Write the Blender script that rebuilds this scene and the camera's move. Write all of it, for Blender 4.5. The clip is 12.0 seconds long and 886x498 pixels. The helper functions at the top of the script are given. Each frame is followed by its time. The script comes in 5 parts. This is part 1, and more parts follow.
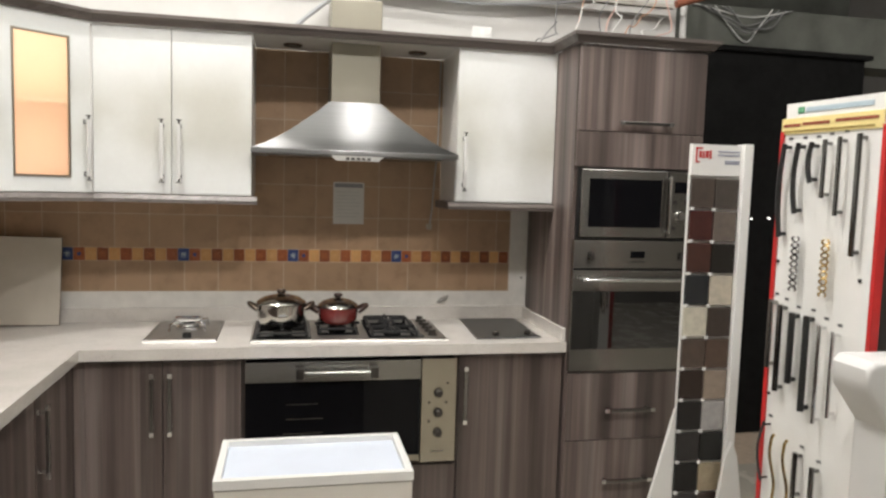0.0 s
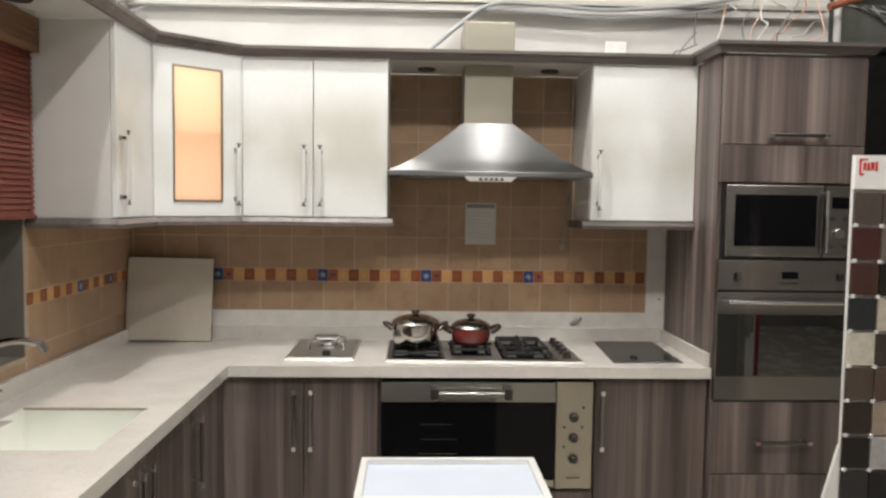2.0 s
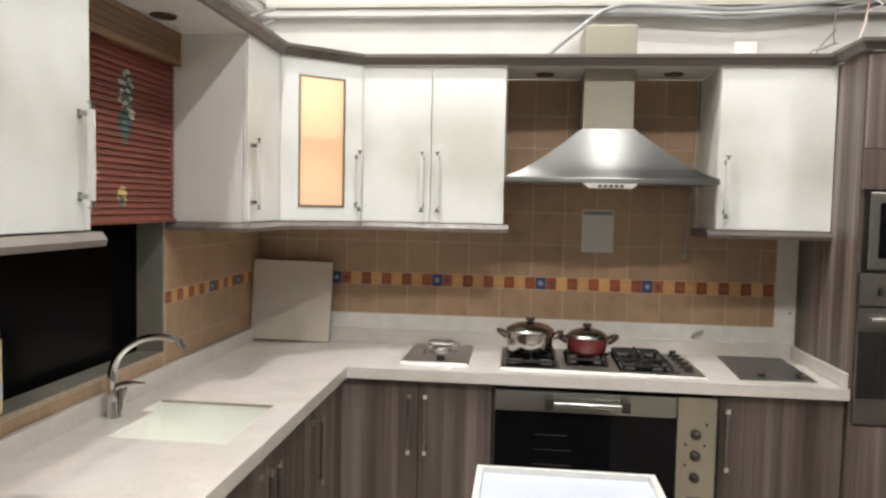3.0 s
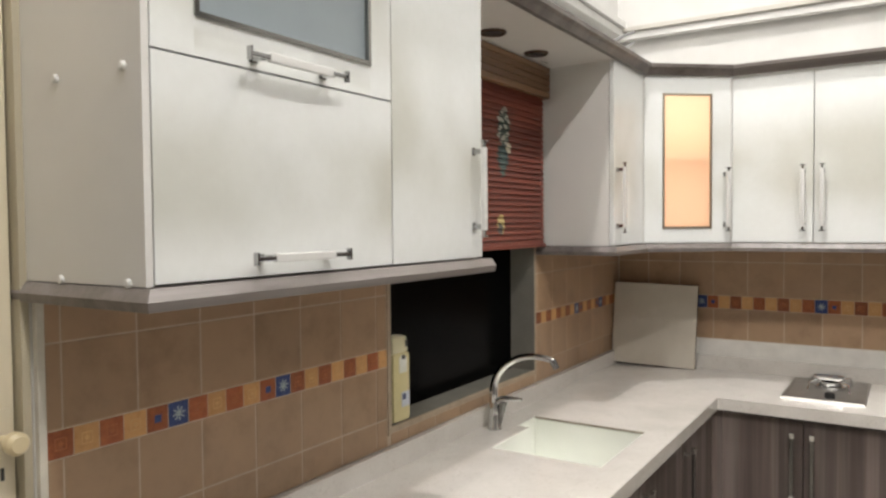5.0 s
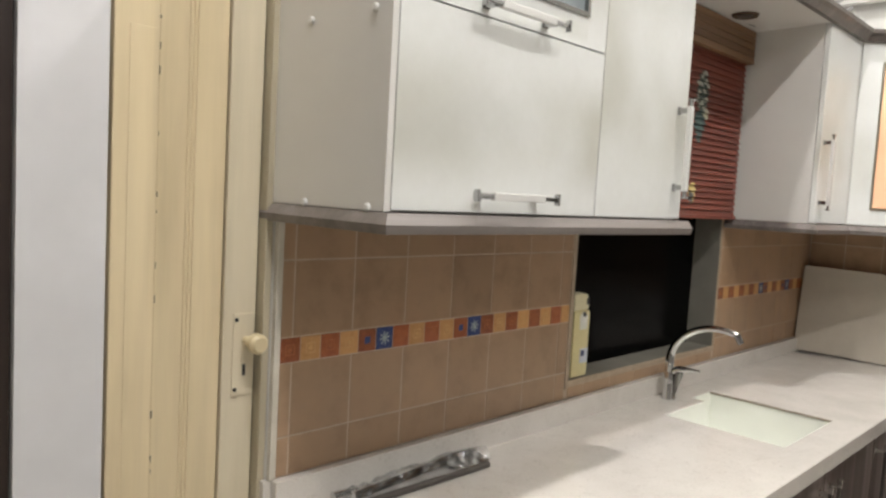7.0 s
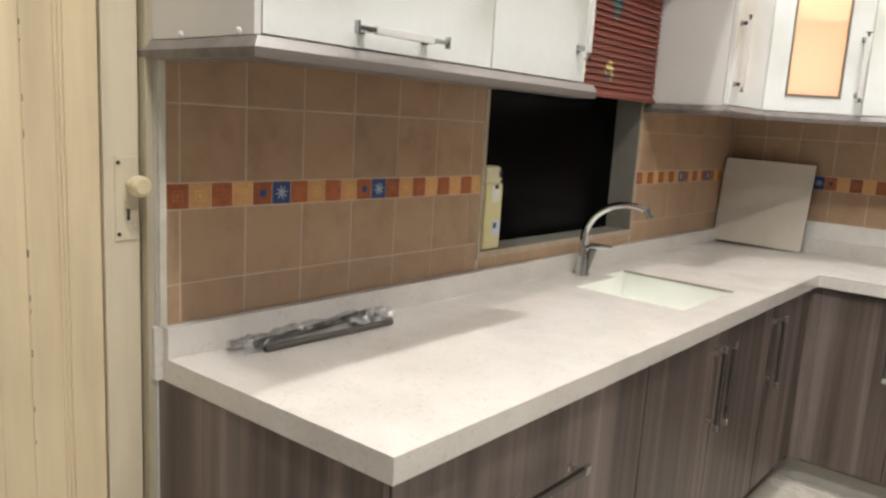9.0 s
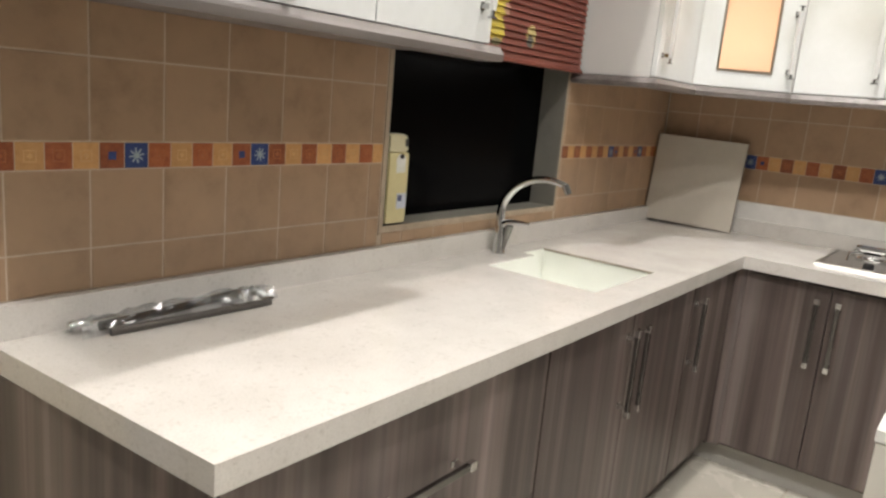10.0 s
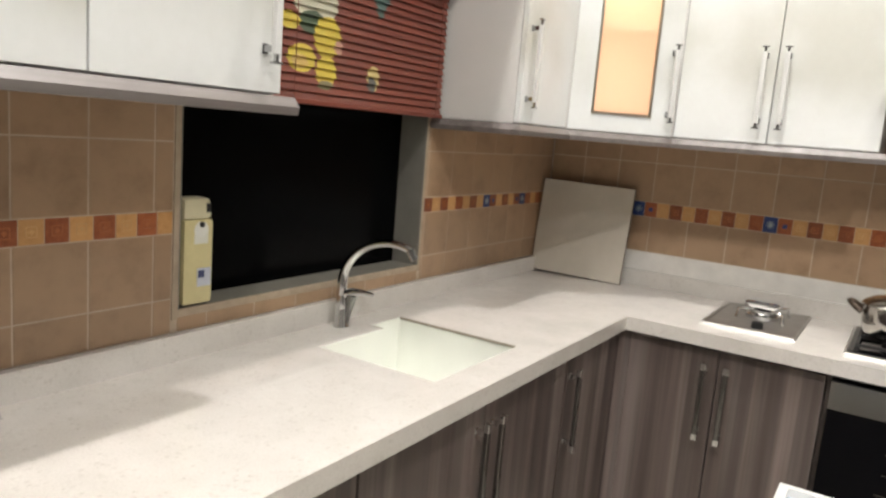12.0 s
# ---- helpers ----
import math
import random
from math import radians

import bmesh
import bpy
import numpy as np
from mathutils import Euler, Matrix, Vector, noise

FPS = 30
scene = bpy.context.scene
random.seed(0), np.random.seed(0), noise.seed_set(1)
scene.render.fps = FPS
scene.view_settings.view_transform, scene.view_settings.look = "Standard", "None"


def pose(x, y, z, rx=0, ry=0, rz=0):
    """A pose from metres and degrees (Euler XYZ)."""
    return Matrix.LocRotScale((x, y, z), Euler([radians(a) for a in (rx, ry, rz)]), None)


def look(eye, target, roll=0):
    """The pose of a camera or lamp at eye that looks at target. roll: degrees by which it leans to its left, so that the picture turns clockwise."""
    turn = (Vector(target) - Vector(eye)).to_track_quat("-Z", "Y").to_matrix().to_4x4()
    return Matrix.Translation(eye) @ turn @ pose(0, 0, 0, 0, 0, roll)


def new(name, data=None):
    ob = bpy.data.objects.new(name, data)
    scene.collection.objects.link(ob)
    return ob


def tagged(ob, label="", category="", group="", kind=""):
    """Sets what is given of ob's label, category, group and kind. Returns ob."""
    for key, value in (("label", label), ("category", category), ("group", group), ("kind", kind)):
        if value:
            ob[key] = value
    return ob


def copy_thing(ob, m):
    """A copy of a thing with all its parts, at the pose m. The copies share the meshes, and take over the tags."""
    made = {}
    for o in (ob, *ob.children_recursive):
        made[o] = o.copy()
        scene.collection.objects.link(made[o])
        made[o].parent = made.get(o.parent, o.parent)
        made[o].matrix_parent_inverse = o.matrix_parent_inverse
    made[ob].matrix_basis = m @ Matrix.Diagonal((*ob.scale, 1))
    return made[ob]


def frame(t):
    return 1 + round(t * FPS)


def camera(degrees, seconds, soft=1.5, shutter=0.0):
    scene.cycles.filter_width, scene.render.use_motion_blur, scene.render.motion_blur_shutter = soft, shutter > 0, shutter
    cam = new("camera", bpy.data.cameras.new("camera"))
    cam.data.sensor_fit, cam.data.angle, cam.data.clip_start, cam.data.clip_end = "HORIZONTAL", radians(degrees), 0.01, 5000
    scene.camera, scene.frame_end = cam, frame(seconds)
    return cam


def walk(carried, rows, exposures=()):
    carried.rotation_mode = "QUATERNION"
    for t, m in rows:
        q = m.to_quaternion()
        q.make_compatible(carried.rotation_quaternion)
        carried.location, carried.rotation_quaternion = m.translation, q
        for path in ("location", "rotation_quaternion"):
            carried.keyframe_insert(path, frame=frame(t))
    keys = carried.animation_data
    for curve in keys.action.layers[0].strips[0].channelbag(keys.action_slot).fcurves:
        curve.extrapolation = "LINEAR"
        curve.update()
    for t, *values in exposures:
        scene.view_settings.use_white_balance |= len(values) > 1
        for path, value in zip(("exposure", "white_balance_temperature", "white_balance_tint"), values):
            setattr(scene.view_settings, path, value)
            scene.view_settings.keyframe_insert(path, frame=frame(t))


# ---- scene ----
cam = camera(62.7, 12.0, soft=2.5)
PATH = [
    (0, (1.462, -3.766, 1.61), (1.879, -1.818, 1.435), 1.7),
    (0.5, (1.469, -3.769, 1.602), (1.925, -1.827, 1.468), 1.8),
    (1, (1.469, -3.763, 1.607), (1.828, -1.8, 1.475), 1.3),
    (1.5, (1.452, -3.75, 1.622), (1.727, -1.776, 1.458), 1.5),
    (2, (1.425, -3.735, 1.608), (1.504, -1.741, 1.481), 0.8),
    (2.5, (1.383, -3.728, 1.611), (1.288, -1.734, 1.483), 0.9),
    (3, (1.374, -3.722, 1.613), (1.166, -1.736, 1.495), 1.2),
    (3.5, (1.362, -3.711, 1.612), (0.911, -1.766, 1.497), 1.4),
    (3.7, (1.367, -3.707, 1.595), (0.791, -1.794, 1.498), 1.0),
    (5.3, (1.255, -3.771, 1.635), (0.121, -2.126, 1.56), 0.0),
    (5.5, (1.225, -3.809, 1.639), (0.058, -2.187, 1.558), 0.5),
    (6, (1.165, -3.863, 1.622), (-0.114, -2.33, 1.503), 0.5),
    (6.5, (1.188, -3.882, 1.609), (-0.17, -2.419, 1.472), 1.7),
    (6.7, (1.214, -3.865, 1.592), (-0.179, -2.438, 1.45), 2.9),
    (8.3, (1.304, -3.822, 1.438), (-0.084, -2.405, 1.182), 3.3),
    (8.5, (1.317, -3.81, 1.412), (-0.033, -2.365, 1.112), 3.0),
    (9, (1.362, -3.765, 1.412), (0.073, -2.275, 1.067), 3.4),
    (9.5, (1.422, -3.702, 1.406), (0.161, -2.198, 1.023), 4.3),
    (10, (1.386, -3.543, 1.4), (0.201, -1.985, 0.992), 5.1),
    (10.5, (1.343, -3.395, 1.425), (0.131, -1.854, 1.031), 4.3),
    (11, (1.375, -3.253, 1.474), (0.096, -1.749, 1.158), 2.9),
    (11.5, (1.416, -3.181, 1.482), (0.166, -1.651, 1.174), 3.8),
    (12, (1.418, -3.096, 1.489), (0.356, -1.431, 1.17), 4.7),
]
walk(cam, [(t, look(eye, target, roll)) for t, eye, target, roll in PATH],
     exposures=[(0.0, 0.05), (2.0, 0.0), (3.0, 0.1), (3.5, 0.08), (5.5, 0.05), (6.5, 0.05), (8.5, 0.26), (10.5, 0.3), (12.0, 0.27)])

# ---- world and lamps ----
world = bpy.data.worlds.new("night")
scene.world = world
world.use_nodes = True
world.node_tree.nodes["Background"].inputs[0].default_value = (0.01, 0.012, 0.016, 1)
world.node_tree.nodes["Background"].inputs[1].default_value = 0.2


def lamp(name, kind, place, power, colour, size=0.3, target=None):
    data = bpy.data.lights.new(name, kind)
    data.energy, data.color = power, colour
    ob = new(name, data)
    if kind == "AREA":
        data.shape, data.size = "DISK", size
    else:
        data.shadow_soft_size = size
    ob.matrix_world = look(place, target or (place[0], place[1] + 0.001, 0))
    return ob


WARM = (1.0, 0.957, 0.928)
# unseen lamps inferred from shadows and highlights, two over the sink run, two over the aisle; one further off added as
# fill
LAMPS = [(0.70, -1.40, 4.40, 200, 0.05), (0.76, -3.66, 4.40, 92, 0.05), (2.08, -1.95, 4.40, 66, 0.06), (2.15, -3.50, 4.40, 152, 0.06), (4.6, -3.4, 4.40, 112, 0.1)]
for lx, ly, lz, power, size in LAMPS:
    lamp("unseen_lamp_light", "POINT", (lx, ly, lz), power, WARM, size)

# ---- materials ----


def material(name):
    m = bpy.data.materials.new(name)
    m.use_nodes = True
    t = m.node_tree
    return m, t, t.nodes["Principled BSDF"]


def link(t, a, b):
    t.links.new(a, b)


def node(t, kind, **values):
    n = t.nodes.new(kind)
    for key, v in values.items():
        n.inputs[key].default_value = v
    return n


def mixed(t, fac, a, b, mode="MIX"):
    n = t.nodes.new("ShaderNodeMix")
    n.data_type, n.blend_type = "RGBA", mode
    for slot, v in ((0, fac), (6, a), (7, b)):
        if isinstance(v, bpy.types.NodeSocket):
            link(t, v, n.inputs[slot])
        else:
            n.inputs[slot].default_value = v if slot == 0 else (*v, 1)
    return n.outputs[2]


def place_coords(t, scale, shuffle=0.0):
    """World position, stretched, shifted per object when shuffle is set."""
    g = t.nodes.new("ShaderNodeNewGeometry")
    out = g.outputs["Position"]
    if shuffle:
        info = t.nodes.new("ShaderNodeObjectInfo")
        mul = t.nodes.new("ShaderNodeMath")
        mul.operation = "MULTIPLY"
        mul.inputs[1].default_value = shuffle
        link(t, info.outputs["Random"], mul.inputs[0])
        add = t.nodes.new("ShaderNodeVectorMath")
        add.operation = "ADD"
        link(t, out, add.inputs[0])
        link(t, mul.outputs[0], add.inputs[1])
        out = add.outputs[0]
    m = t.nodes.new("ShaderNodeVectorMath")
    m.operation = "MULTIPLY"
    m.inputs[1].default_value = scale
    link(t, out, m.inputs[0])
    return m.outputs[0]


def noise_of(t, scale, size=1.0, detail=4, rough=0.55, shuffle=0.0, warp=0.0):
    n = node(t, "ShaderNodeTexNoise", Scale=size, Detail=detail, Roughness=rough, Distortion=warp)
    link(t, place_coords(t, scale, shuffle), n.inputs["Vector"])
    return n.outputs["Fac"]


def ramp(t, fac, stops, blend="LINEAR"):
    r = t.nodes.new("ShaderNodeValToRGB")
    r.color_ramp.interpolation = blend
    e = r.color_ramp.elements
    while len(e) < len(stops):
        e.new(0.5)
    for k, (p, c) in enumerate(stops):
        e[k].position, e[k].color = p, (*c, 1)
    link(t, fac, r.inputs["Fac"])
    return r.outputs["Color"]


def spread(t, fac, lo, hi):
    r = node(t, "ShaderNodeMapRange", **{"From Min": 0.3, "From Max": 0.7, "To Min": lo, "To Max": hi})
    link(t, fac, r.inputs["Value"])
    return r.outputs["Result"]


def bump(t, b, fac, strength, distance=0.002):
    n = node(t, "ShaderNodeBump", Strength=strength, Distance=distance)
    link(t, fac, n.inputs["Height"])
    link(t, n.outputs["Normal"], b.inputs["Normal"])


def plain(name, colour, rough=0.5, metal=0.0, vary=0.06, size=9.0, bumpy=0.0, coat=0.0, brushed=None):
    """Paint, plastic, metal: a base colour with faint blotches and fine relief."""
    m, t, b = material(name)
    blot = noise_of(t, (1, 1, 1), size, 5)
    dark = tuple(c * (1 - vary) for c in colour)
    light = tuple(min(1, c * (1 + vary)) for c in colour)
    link(t, ramp(t, blot, [(0.3, dark), (0.7, light)]), b.inputs["Base Color"])
    b.inputs["Metallic"].default_value = metal
    b.inputs["Coat Weight"].default_value = coat
    fine = noise_of(t, brushed or (1, 1, 1), 1.0 if brushed else (160 if bumpy else 25), 3)
    b.inputs["Roughness"].default_value = rough
    if rough > 0.4:
        link(t, spread(t, fine, rough * 0.85, min(1, rough * 1.15)), b.inputs["Roughness"])
    if bumpy:
        bump(t, b, fine, bumpy, 0.001)
    return m


def brushed_metal(name, colour, rough, stretch=0.7):
    """Rolled steel sheet brushed level, which draws its highlights out upright."""
    m, t, b = material(name)
    lines = noise_of(t, (1.5, 1.5, 420), 1.0, 3)
    link(t, ramp(t, lines, [(0.3, tuple(c * 0.9 for c in colour)), (0.7, tuple(c * 1.08 for c in colour))]), b.inputs["Base Color"])
    b.inputs["Metallic"].default_value = 1.0
    b.inputs["Roughness"].default_value = rough
    b.inputs["Anisotropic"].default_value = stretch
    tan = t.nodes.new("ShaderNodeTangent")
    tan.direction_type, tan.axis = "RADIAL", "Z"
    link(t, tan.outputs[0], b.inputs["Tangent"])
    b.inputs["Anisotropic Rotation"].default_value = 0.25
    return m


def smudged(name, clean, dirty, rough):
    """Glossy white laminate, handled: broad soft grime round the middle of each front, fine mottling."""
    m, t, b = material(name)
    co = t.nodes.new("ShaderNodeTexCoord")
    sep = t.nodes.new("ShaderNodeSeparateXYZ")
    link(t, co.outputs["Generated"], sep.inputs[0])
    band = ramp(t, sep.outputs["Z"], [(0.05, (0, 0, 0)), (0.36, (1, 1, 1)), (0.56, (1, 1, 1)), (0.9, (0, 0, 0))], "EASE")
    broad = ramp(t, noise_of(t, (1, 1, 0.8), 2.6, 2, 0.5, shuffle=4.0), [(0.3, (0, 0, 0)), (0.68, (1, 1, 1))], "EASE")
    mask = mixed(t, 1.0, band, broad, "MULTIPLY")
    fine = noise_of(t, (1, 1, 1), 45, 4)
    grime = mixed(t, mask, clean, dirty)
    mottle = ramp(t, fine, [(0.3, (0.97, 0.97, 0.965)), (0.7, (1, 1, 1))])
    link(t, mixed(t, 1.0, grime, mottle, "MULTIPLY"), b.inputs["Base Color"])
    b.inputs["Roughness"].default_value = rough
    b.inputs["Specular IOR Level"].default_value = 0.3
    return m


def weathered_paint(name, colour, dirty, rough):
    """Old gloss paint on boards: upright grey-brown runs, worn patches and hairline brush marks."""
    m, t, b = material(name)
    runs = ramp(t, noise_of(t, (15, 15, 0.8), 1.0, 4, 0.55, warp=0.3), [(0.40, (0, 0, 0)), (0.78, (1, 1, 1))])
    patch = ramp(t, noise_of(t, (2.2, 9, 1.6), 1.0, 4, 0.6), [(0.38, (0.15, 0.15, 0.15)), (0.7, (1, 1, 1))])
    brush = noise_of(t, (160, 160, 5), 1.0, 3)
    base = mixed(t, mixed(t, 1.0, runs, patch, "MULTIPLY"), colour, dirty)
    tone = ramp(t, noise_of(t, (1, 6, 0.9), 1.6, 3), [(0.3, (0.9, 0.89, 0.86)), (0.7, (1, 1, 1))])
    hair = ramp(t, brush, [(0.3, (0.975, 0.97, 0.96)), (0.6, (1, 1, 1))])
    link(t, mixed(t, 1.0, mixed(t, 1.0, base, tone, "MULTIPLY"), hair, "MULTIPLY"), b.inputs["Base Color"])
    link(t, spread(t, brush, rough * 0.85, rough * 1.2), b.inputs["Roughness"])
    bump(t, b, brush, 0.15, 0.001)
    return m


def streaked_wood(name, lo, mid, hi, along="z", rough=0.42):
    """Printed woodgrain: broad bands and fine lines along one axis."""
    m, t, b = material(name)
    wide = {"z": (8, 8, 0.2), "x": (0.3, 13, 13), "y": (13, 0.3, 13)}[along]
    thin = tuple(v * 9 for v in wide)
    bands = noise_of(t, wide, 1.0, 4, 0.68, shuffle=7.0, warp=0.12)
    lines = noise_of(t, thin, 1.0, 4, 0.7, shuffle=7.0)
    colour = ramp(t, bands, [(0.34, lo), (0.49, mid), (0.63, hi)])
    grain = ramp(t, lines, [(0.3, (0.74, 0.72, 0.70)), (0.62, (1, 1, 1))])
    if along == "z":
        staves = noise_of(t, (11, 11, 0.02), 1.0, 1, 0.5, shuffle=7.0)
        colour = mixed(t, 1.0, colour, ramp(t, staves, [(0.40, (0.80, 0.79, 0.78)), (0.42, (0.97, 0.95, 0.94)), (0.50, (1.0, 1.0, 1.0)), (0.52, (1.16, 1.13, 1.12)), (0.60, (1.2, 1.17, 1.16)), (0.62, (0.9, 0.9, 0.9))]), "MULTIPLY")
    link(t, mixed(t, 0.45, colour, grain, "MULTIPLY"), b.inputs["Base Color"])
    link(t, spread(t, lines, rough * 0.8, rough * 1.2), b.inputs["Roughness"])
    bump(t, b, lines, 0.12, 0.0006)
    return m


def glass(name, colour, rough=0.02, shine=0.5, ior=1.5):
    m, t, b = material(name)
    b.inputs["Base Color"].default_value = (*colour, 1)
    b.inputs["Roughness"].default_value = rough
    b.inputs["Specular IOR Level"].default_value = shine
    b.inputs["IOR"].default_value = ior
    return m


WOOD = streaked_wood("grey_brown_woodgrain", (0.062, 0.048, 0.043), (0.118, 0.092, 0.083), (0.215, 0.177, 0.163))
WOOD_X = streaked_wood("grey_woodgrain_edge_along_x", (0.07, 0.057, 0.051), (0.105, 0.088, 0.08), (0.14, 0.119, 0.108), "x")
WOOD_Y = streaked_wood("grey_woodgrain_edge_along_y", (0.135, 0.116, 0.108), (0.185, 0.162, 0.152), (0.23, 0.205, 0.195), "y")
WHITE_DOOR = smudged("white_laminate_front", (0.765, 0.78, 0.768), (0.56, 0.56, 0.51), 0.3)
WHITE_SIDE = plain("white_carcass_board", (0.68, 0.67, 0.645), 0.34, vary=0.04, size=3)
PLASTER = plain("white_wall_plaster", (0.51, 0.505, 0.485), 0.85, vary=0.07, size=4, bumpy=0.25)
ROUGH_PLASTER = plain("patchy_cement_skim", (0.68, 0.66, 0.62), 0.9, vary=0.08, size=14, bumpy=0.5)
GREY_REVEAL = plain("grey_cement_reveal", (0.18, 0.17, 0.143), 0.85, vary=0.12, size=9, bumpy=0.4)
STEEL = plain("brushed_steel", (0.32, 0.315, 0.30), 0.22, 1.0, 0.05)
STEEL_WARM = plain("satin_champagne_steel", (0.43, 0.40, 0.33), 0.33, 1.0, 0.04)
GREIGE_STEEL = plain("greige_satin_sheet", (0.33, 0.31, 0.25), 0.4, 0.5, 0.03)
# added closing walls: colour lowered to cut bounce light and dim reflections
BACK_WALL = plain("bounce_cutting_grey", (0.2, 0.19, 0.175), 0.8, vary=0.1, size=2)
# concrete again, with the dimness of the unlit end put into its colour
BEAM = plain("dimmed_concrete", (0.105, 0.11, 0.095), 0.9, 0, 0.3, 3, bumpy=0.4)
TRAY_STEEL = plain("satin_tray_steel", (0.45, 0.435, 0.41), 0.45, 1.0, 0.04)
CHROME = plain("polished_chrome", (0.72, 0.72, 0.72), 0.07, 1.0, 0.02)
CHROME_GREY = plain("grey_chrome", (0.45, 0.45, 0.45), 0.1, 1.0, 0.03)
CHROME_DARK = plain("dark_chrome", (0.21, 0.205, 0.2), 0.14, 1.0, 0.05)
# pale colour stands in for the white that chrome handle bars reflect
PALE_BAR = plain("pale_bar_finish", (0.74, 0.74, 0.72), 0.22, 0.15, 0.02)
BLACK_GLASS = glass("black_glass", (0.004, 0.004, 0.005), 0.03, 0.13)
NIGHT_GLASS = glass("night_window_glass", (0.0012, 0.0014, 0.0016), 0.2, 0.05)
BLACK = plain("black_enamel", (0.018, 0.018, 0.018), 0.3, 0, 0.2)
BLACK_IRON = plain("cast_iron", (0.022, 0.022, 0.023), 0.55, 0.2, 0.3, bumpy=0.3)
# near-black colour and low specular stand in for the unlit room's darkness
UNLIT_BLACK = plain("unlit_room_black", (0.007, 0.007, 0.007), 0.7, 0, 0.25)
UNLIT_BLACK.node_tree.nodes["Principled BSDF"].inputs["Specular IOR Level"].default_value = 0.12
CONCRETE = plain("grey_concrete", (0.3, 0.31, 0.285), 0.9, 0, 0.2, 3, bumpy=0.5)
GROUT = plain("pale_tile_grout", (0.5, 0.4, 0.305), 0.9, 0, 0.1, 20, bumpy=0.3)
PLASTIC_WHITE = plain("white_plastic", (0.75, 0.75, 0.73), 0.35, vary=0.03)
GROUT_NORTH = plain("dull_tile_grout", (0.5, 0.41, 0.31), 0.9, 0, 0.1, 20, bumpy=0.3)
CREAM_PAINT = weathered_paint("old_cream_gloss_paint", (0.80, 0.675, 0.455), (0.52, 0.43, 0.28), 0.42)
CREAM_LIGHT = weathered_paint("pale_cream_paint", (0.75, 0.675, 0.52), (0.54, 0.48, 0.36), 0.42)
PLINTH_GREY = plain("pale_grey_plinth", (0.46, 0.445, 0.41), 0.5, vary=0.06)
HOOD_STEEL = brushed_metal("brushed_hood_steel", (0.2, 0.2, 0.2), 0.34, 0.85)
OVEN_STEEL = brushed_metal("brushed_oven_steel", (0.29, 0.28, 0.26), 0.26, 0.85)
COOL_WHITE = plain("cool_white_jamb_paint", (0.66, 0.66, 0.68), 0.5, vary=0.06, size=5, bumpy=0.1)
DARK_BROWN = plain("dark_brown_paint", (0.022, 0.012, 0.009), 0.5, vary=0.2)


def quartz():
    m, t, b = material("cream_quartz_worktop")
    cloud = noise_of(t, (1, 1, 1), 7, 5)
    base = ramp(t, cloud, [(0.3, (0.60, 0.572, 0.53)), (0.7, (0.69, 0.66, 0.618))])
    flecks = node(t, "ShaderNodeTexVoronoi", Scale=70.0)
    link(t, place_coords(t, (1, 1, 1)), flecks.inputs["Vector"])
    mask = ramp(t, flecks.outputs["Distance"], [(0.12, (0.88, 0.87, 0.86)), (0.45, (1, 1, 1))])
    patch = ramp(t, noise_of(t, (1, 1, 1), 26, 4), [(0.44, (0, 0, 0)), (0.6, (1, 1, 1))])
    speck = mixed(t, patch, base, mixed(t, 1.0, base, mask, "MULTIPLY"))
    grit = ramp(t, noise_of(t, (1, 1, 1), 240, 3, 0.7), [(0.36, (0.9, 0.895, 0.89)), (0.5, (1, 1, 1)), (0.68, (1.05, 1.05, 1.05))])
    dark = ramp(t, noise_of(t, (1, 1, 1), 95, 2, 0.5), [(0.24, (0.84, 0.83, 0.81)), (0.33, (1, 1, 1))])
    link(t, mixed(t, 1.0, mixed(t, 0.8, speck, grit, "MULTIPLY"), dark, "MULTIPLY"), b.inputs["Base Color"])
    link(t, spread(t, cloud, 0.05, 0.11), b.inputs["Roughness"])
    return m


QUARTZ = quartz()


def tile_mat(name, colours, size, spread_by=0.12, rough=0.35):
    m, t, b = material(name)
    info = t.nodes.new("ShaderNodeObjectInfo")
    tone = ramp(t, info.outputs["Random"], [(0.0, tuple(c * (1 - spread_by) for c in colours[1])), (1.0, tuple(c * (1 + spread_by) for c in colours[1]))])
    blot = noise_of(t, (1, 1, 1), size, 6, 0.65, shuffle=11.0)
    shade = ramp(t, blot, [(0.25, colours[0]), (0.5, (1, 1, 1)), (0.8, colours[2])])
    link(t, mixed(t, 1.0, tone, shade, "MULTIPLY"), b.inputs["Base Color"])
    link(t, spread(t, blot, rough * 0.8, rough * 1.3), b.inputs["Roughness"])
    bump(t, b, blot, 0.15, 0.002)
    return m


TILE = tile_mat("beige_brown_wall_tile", ((0.76, 0.74, 0.72), (0.362, 0.237, 0.145), (1.1, 1.1, 1.08)), 11, 0.07)
BORDER_BROWN = tile_mat("russet_border_tile", ((0.7, 0.6, 0.6), (0.27, 0.074, 0.022), (1.35, 1.5, 1.5)), 60, 0.3)
BORDER_YELLOW = tile_mat("ochre_border_tile", ((0.85, 0.8, 0.7), (0.56, 0.305, 0.115), (1.1, 1.1, 1.1)), 60, 0.12)
BORDER_BLUE = tile_mat("cobalt_border_tile", ((0.7, 0.7, 0.8), (0.022, 0.048, 0.17), (1.3, 1.3, 1.2)), 80, 0.1)
PALE_INK = plain("pale_glaze_motif", (0.36, 0.42, 0.45), 0.42)
FLOOR_TILE = tile_mat("cream_floor_tile", ((0.94, 0.93, 0.92), (0.5, 0.47, 0.405), (1.03, 1.03, 1.03)), 4, 0.03, 0.25)

# ---- building blocks ----


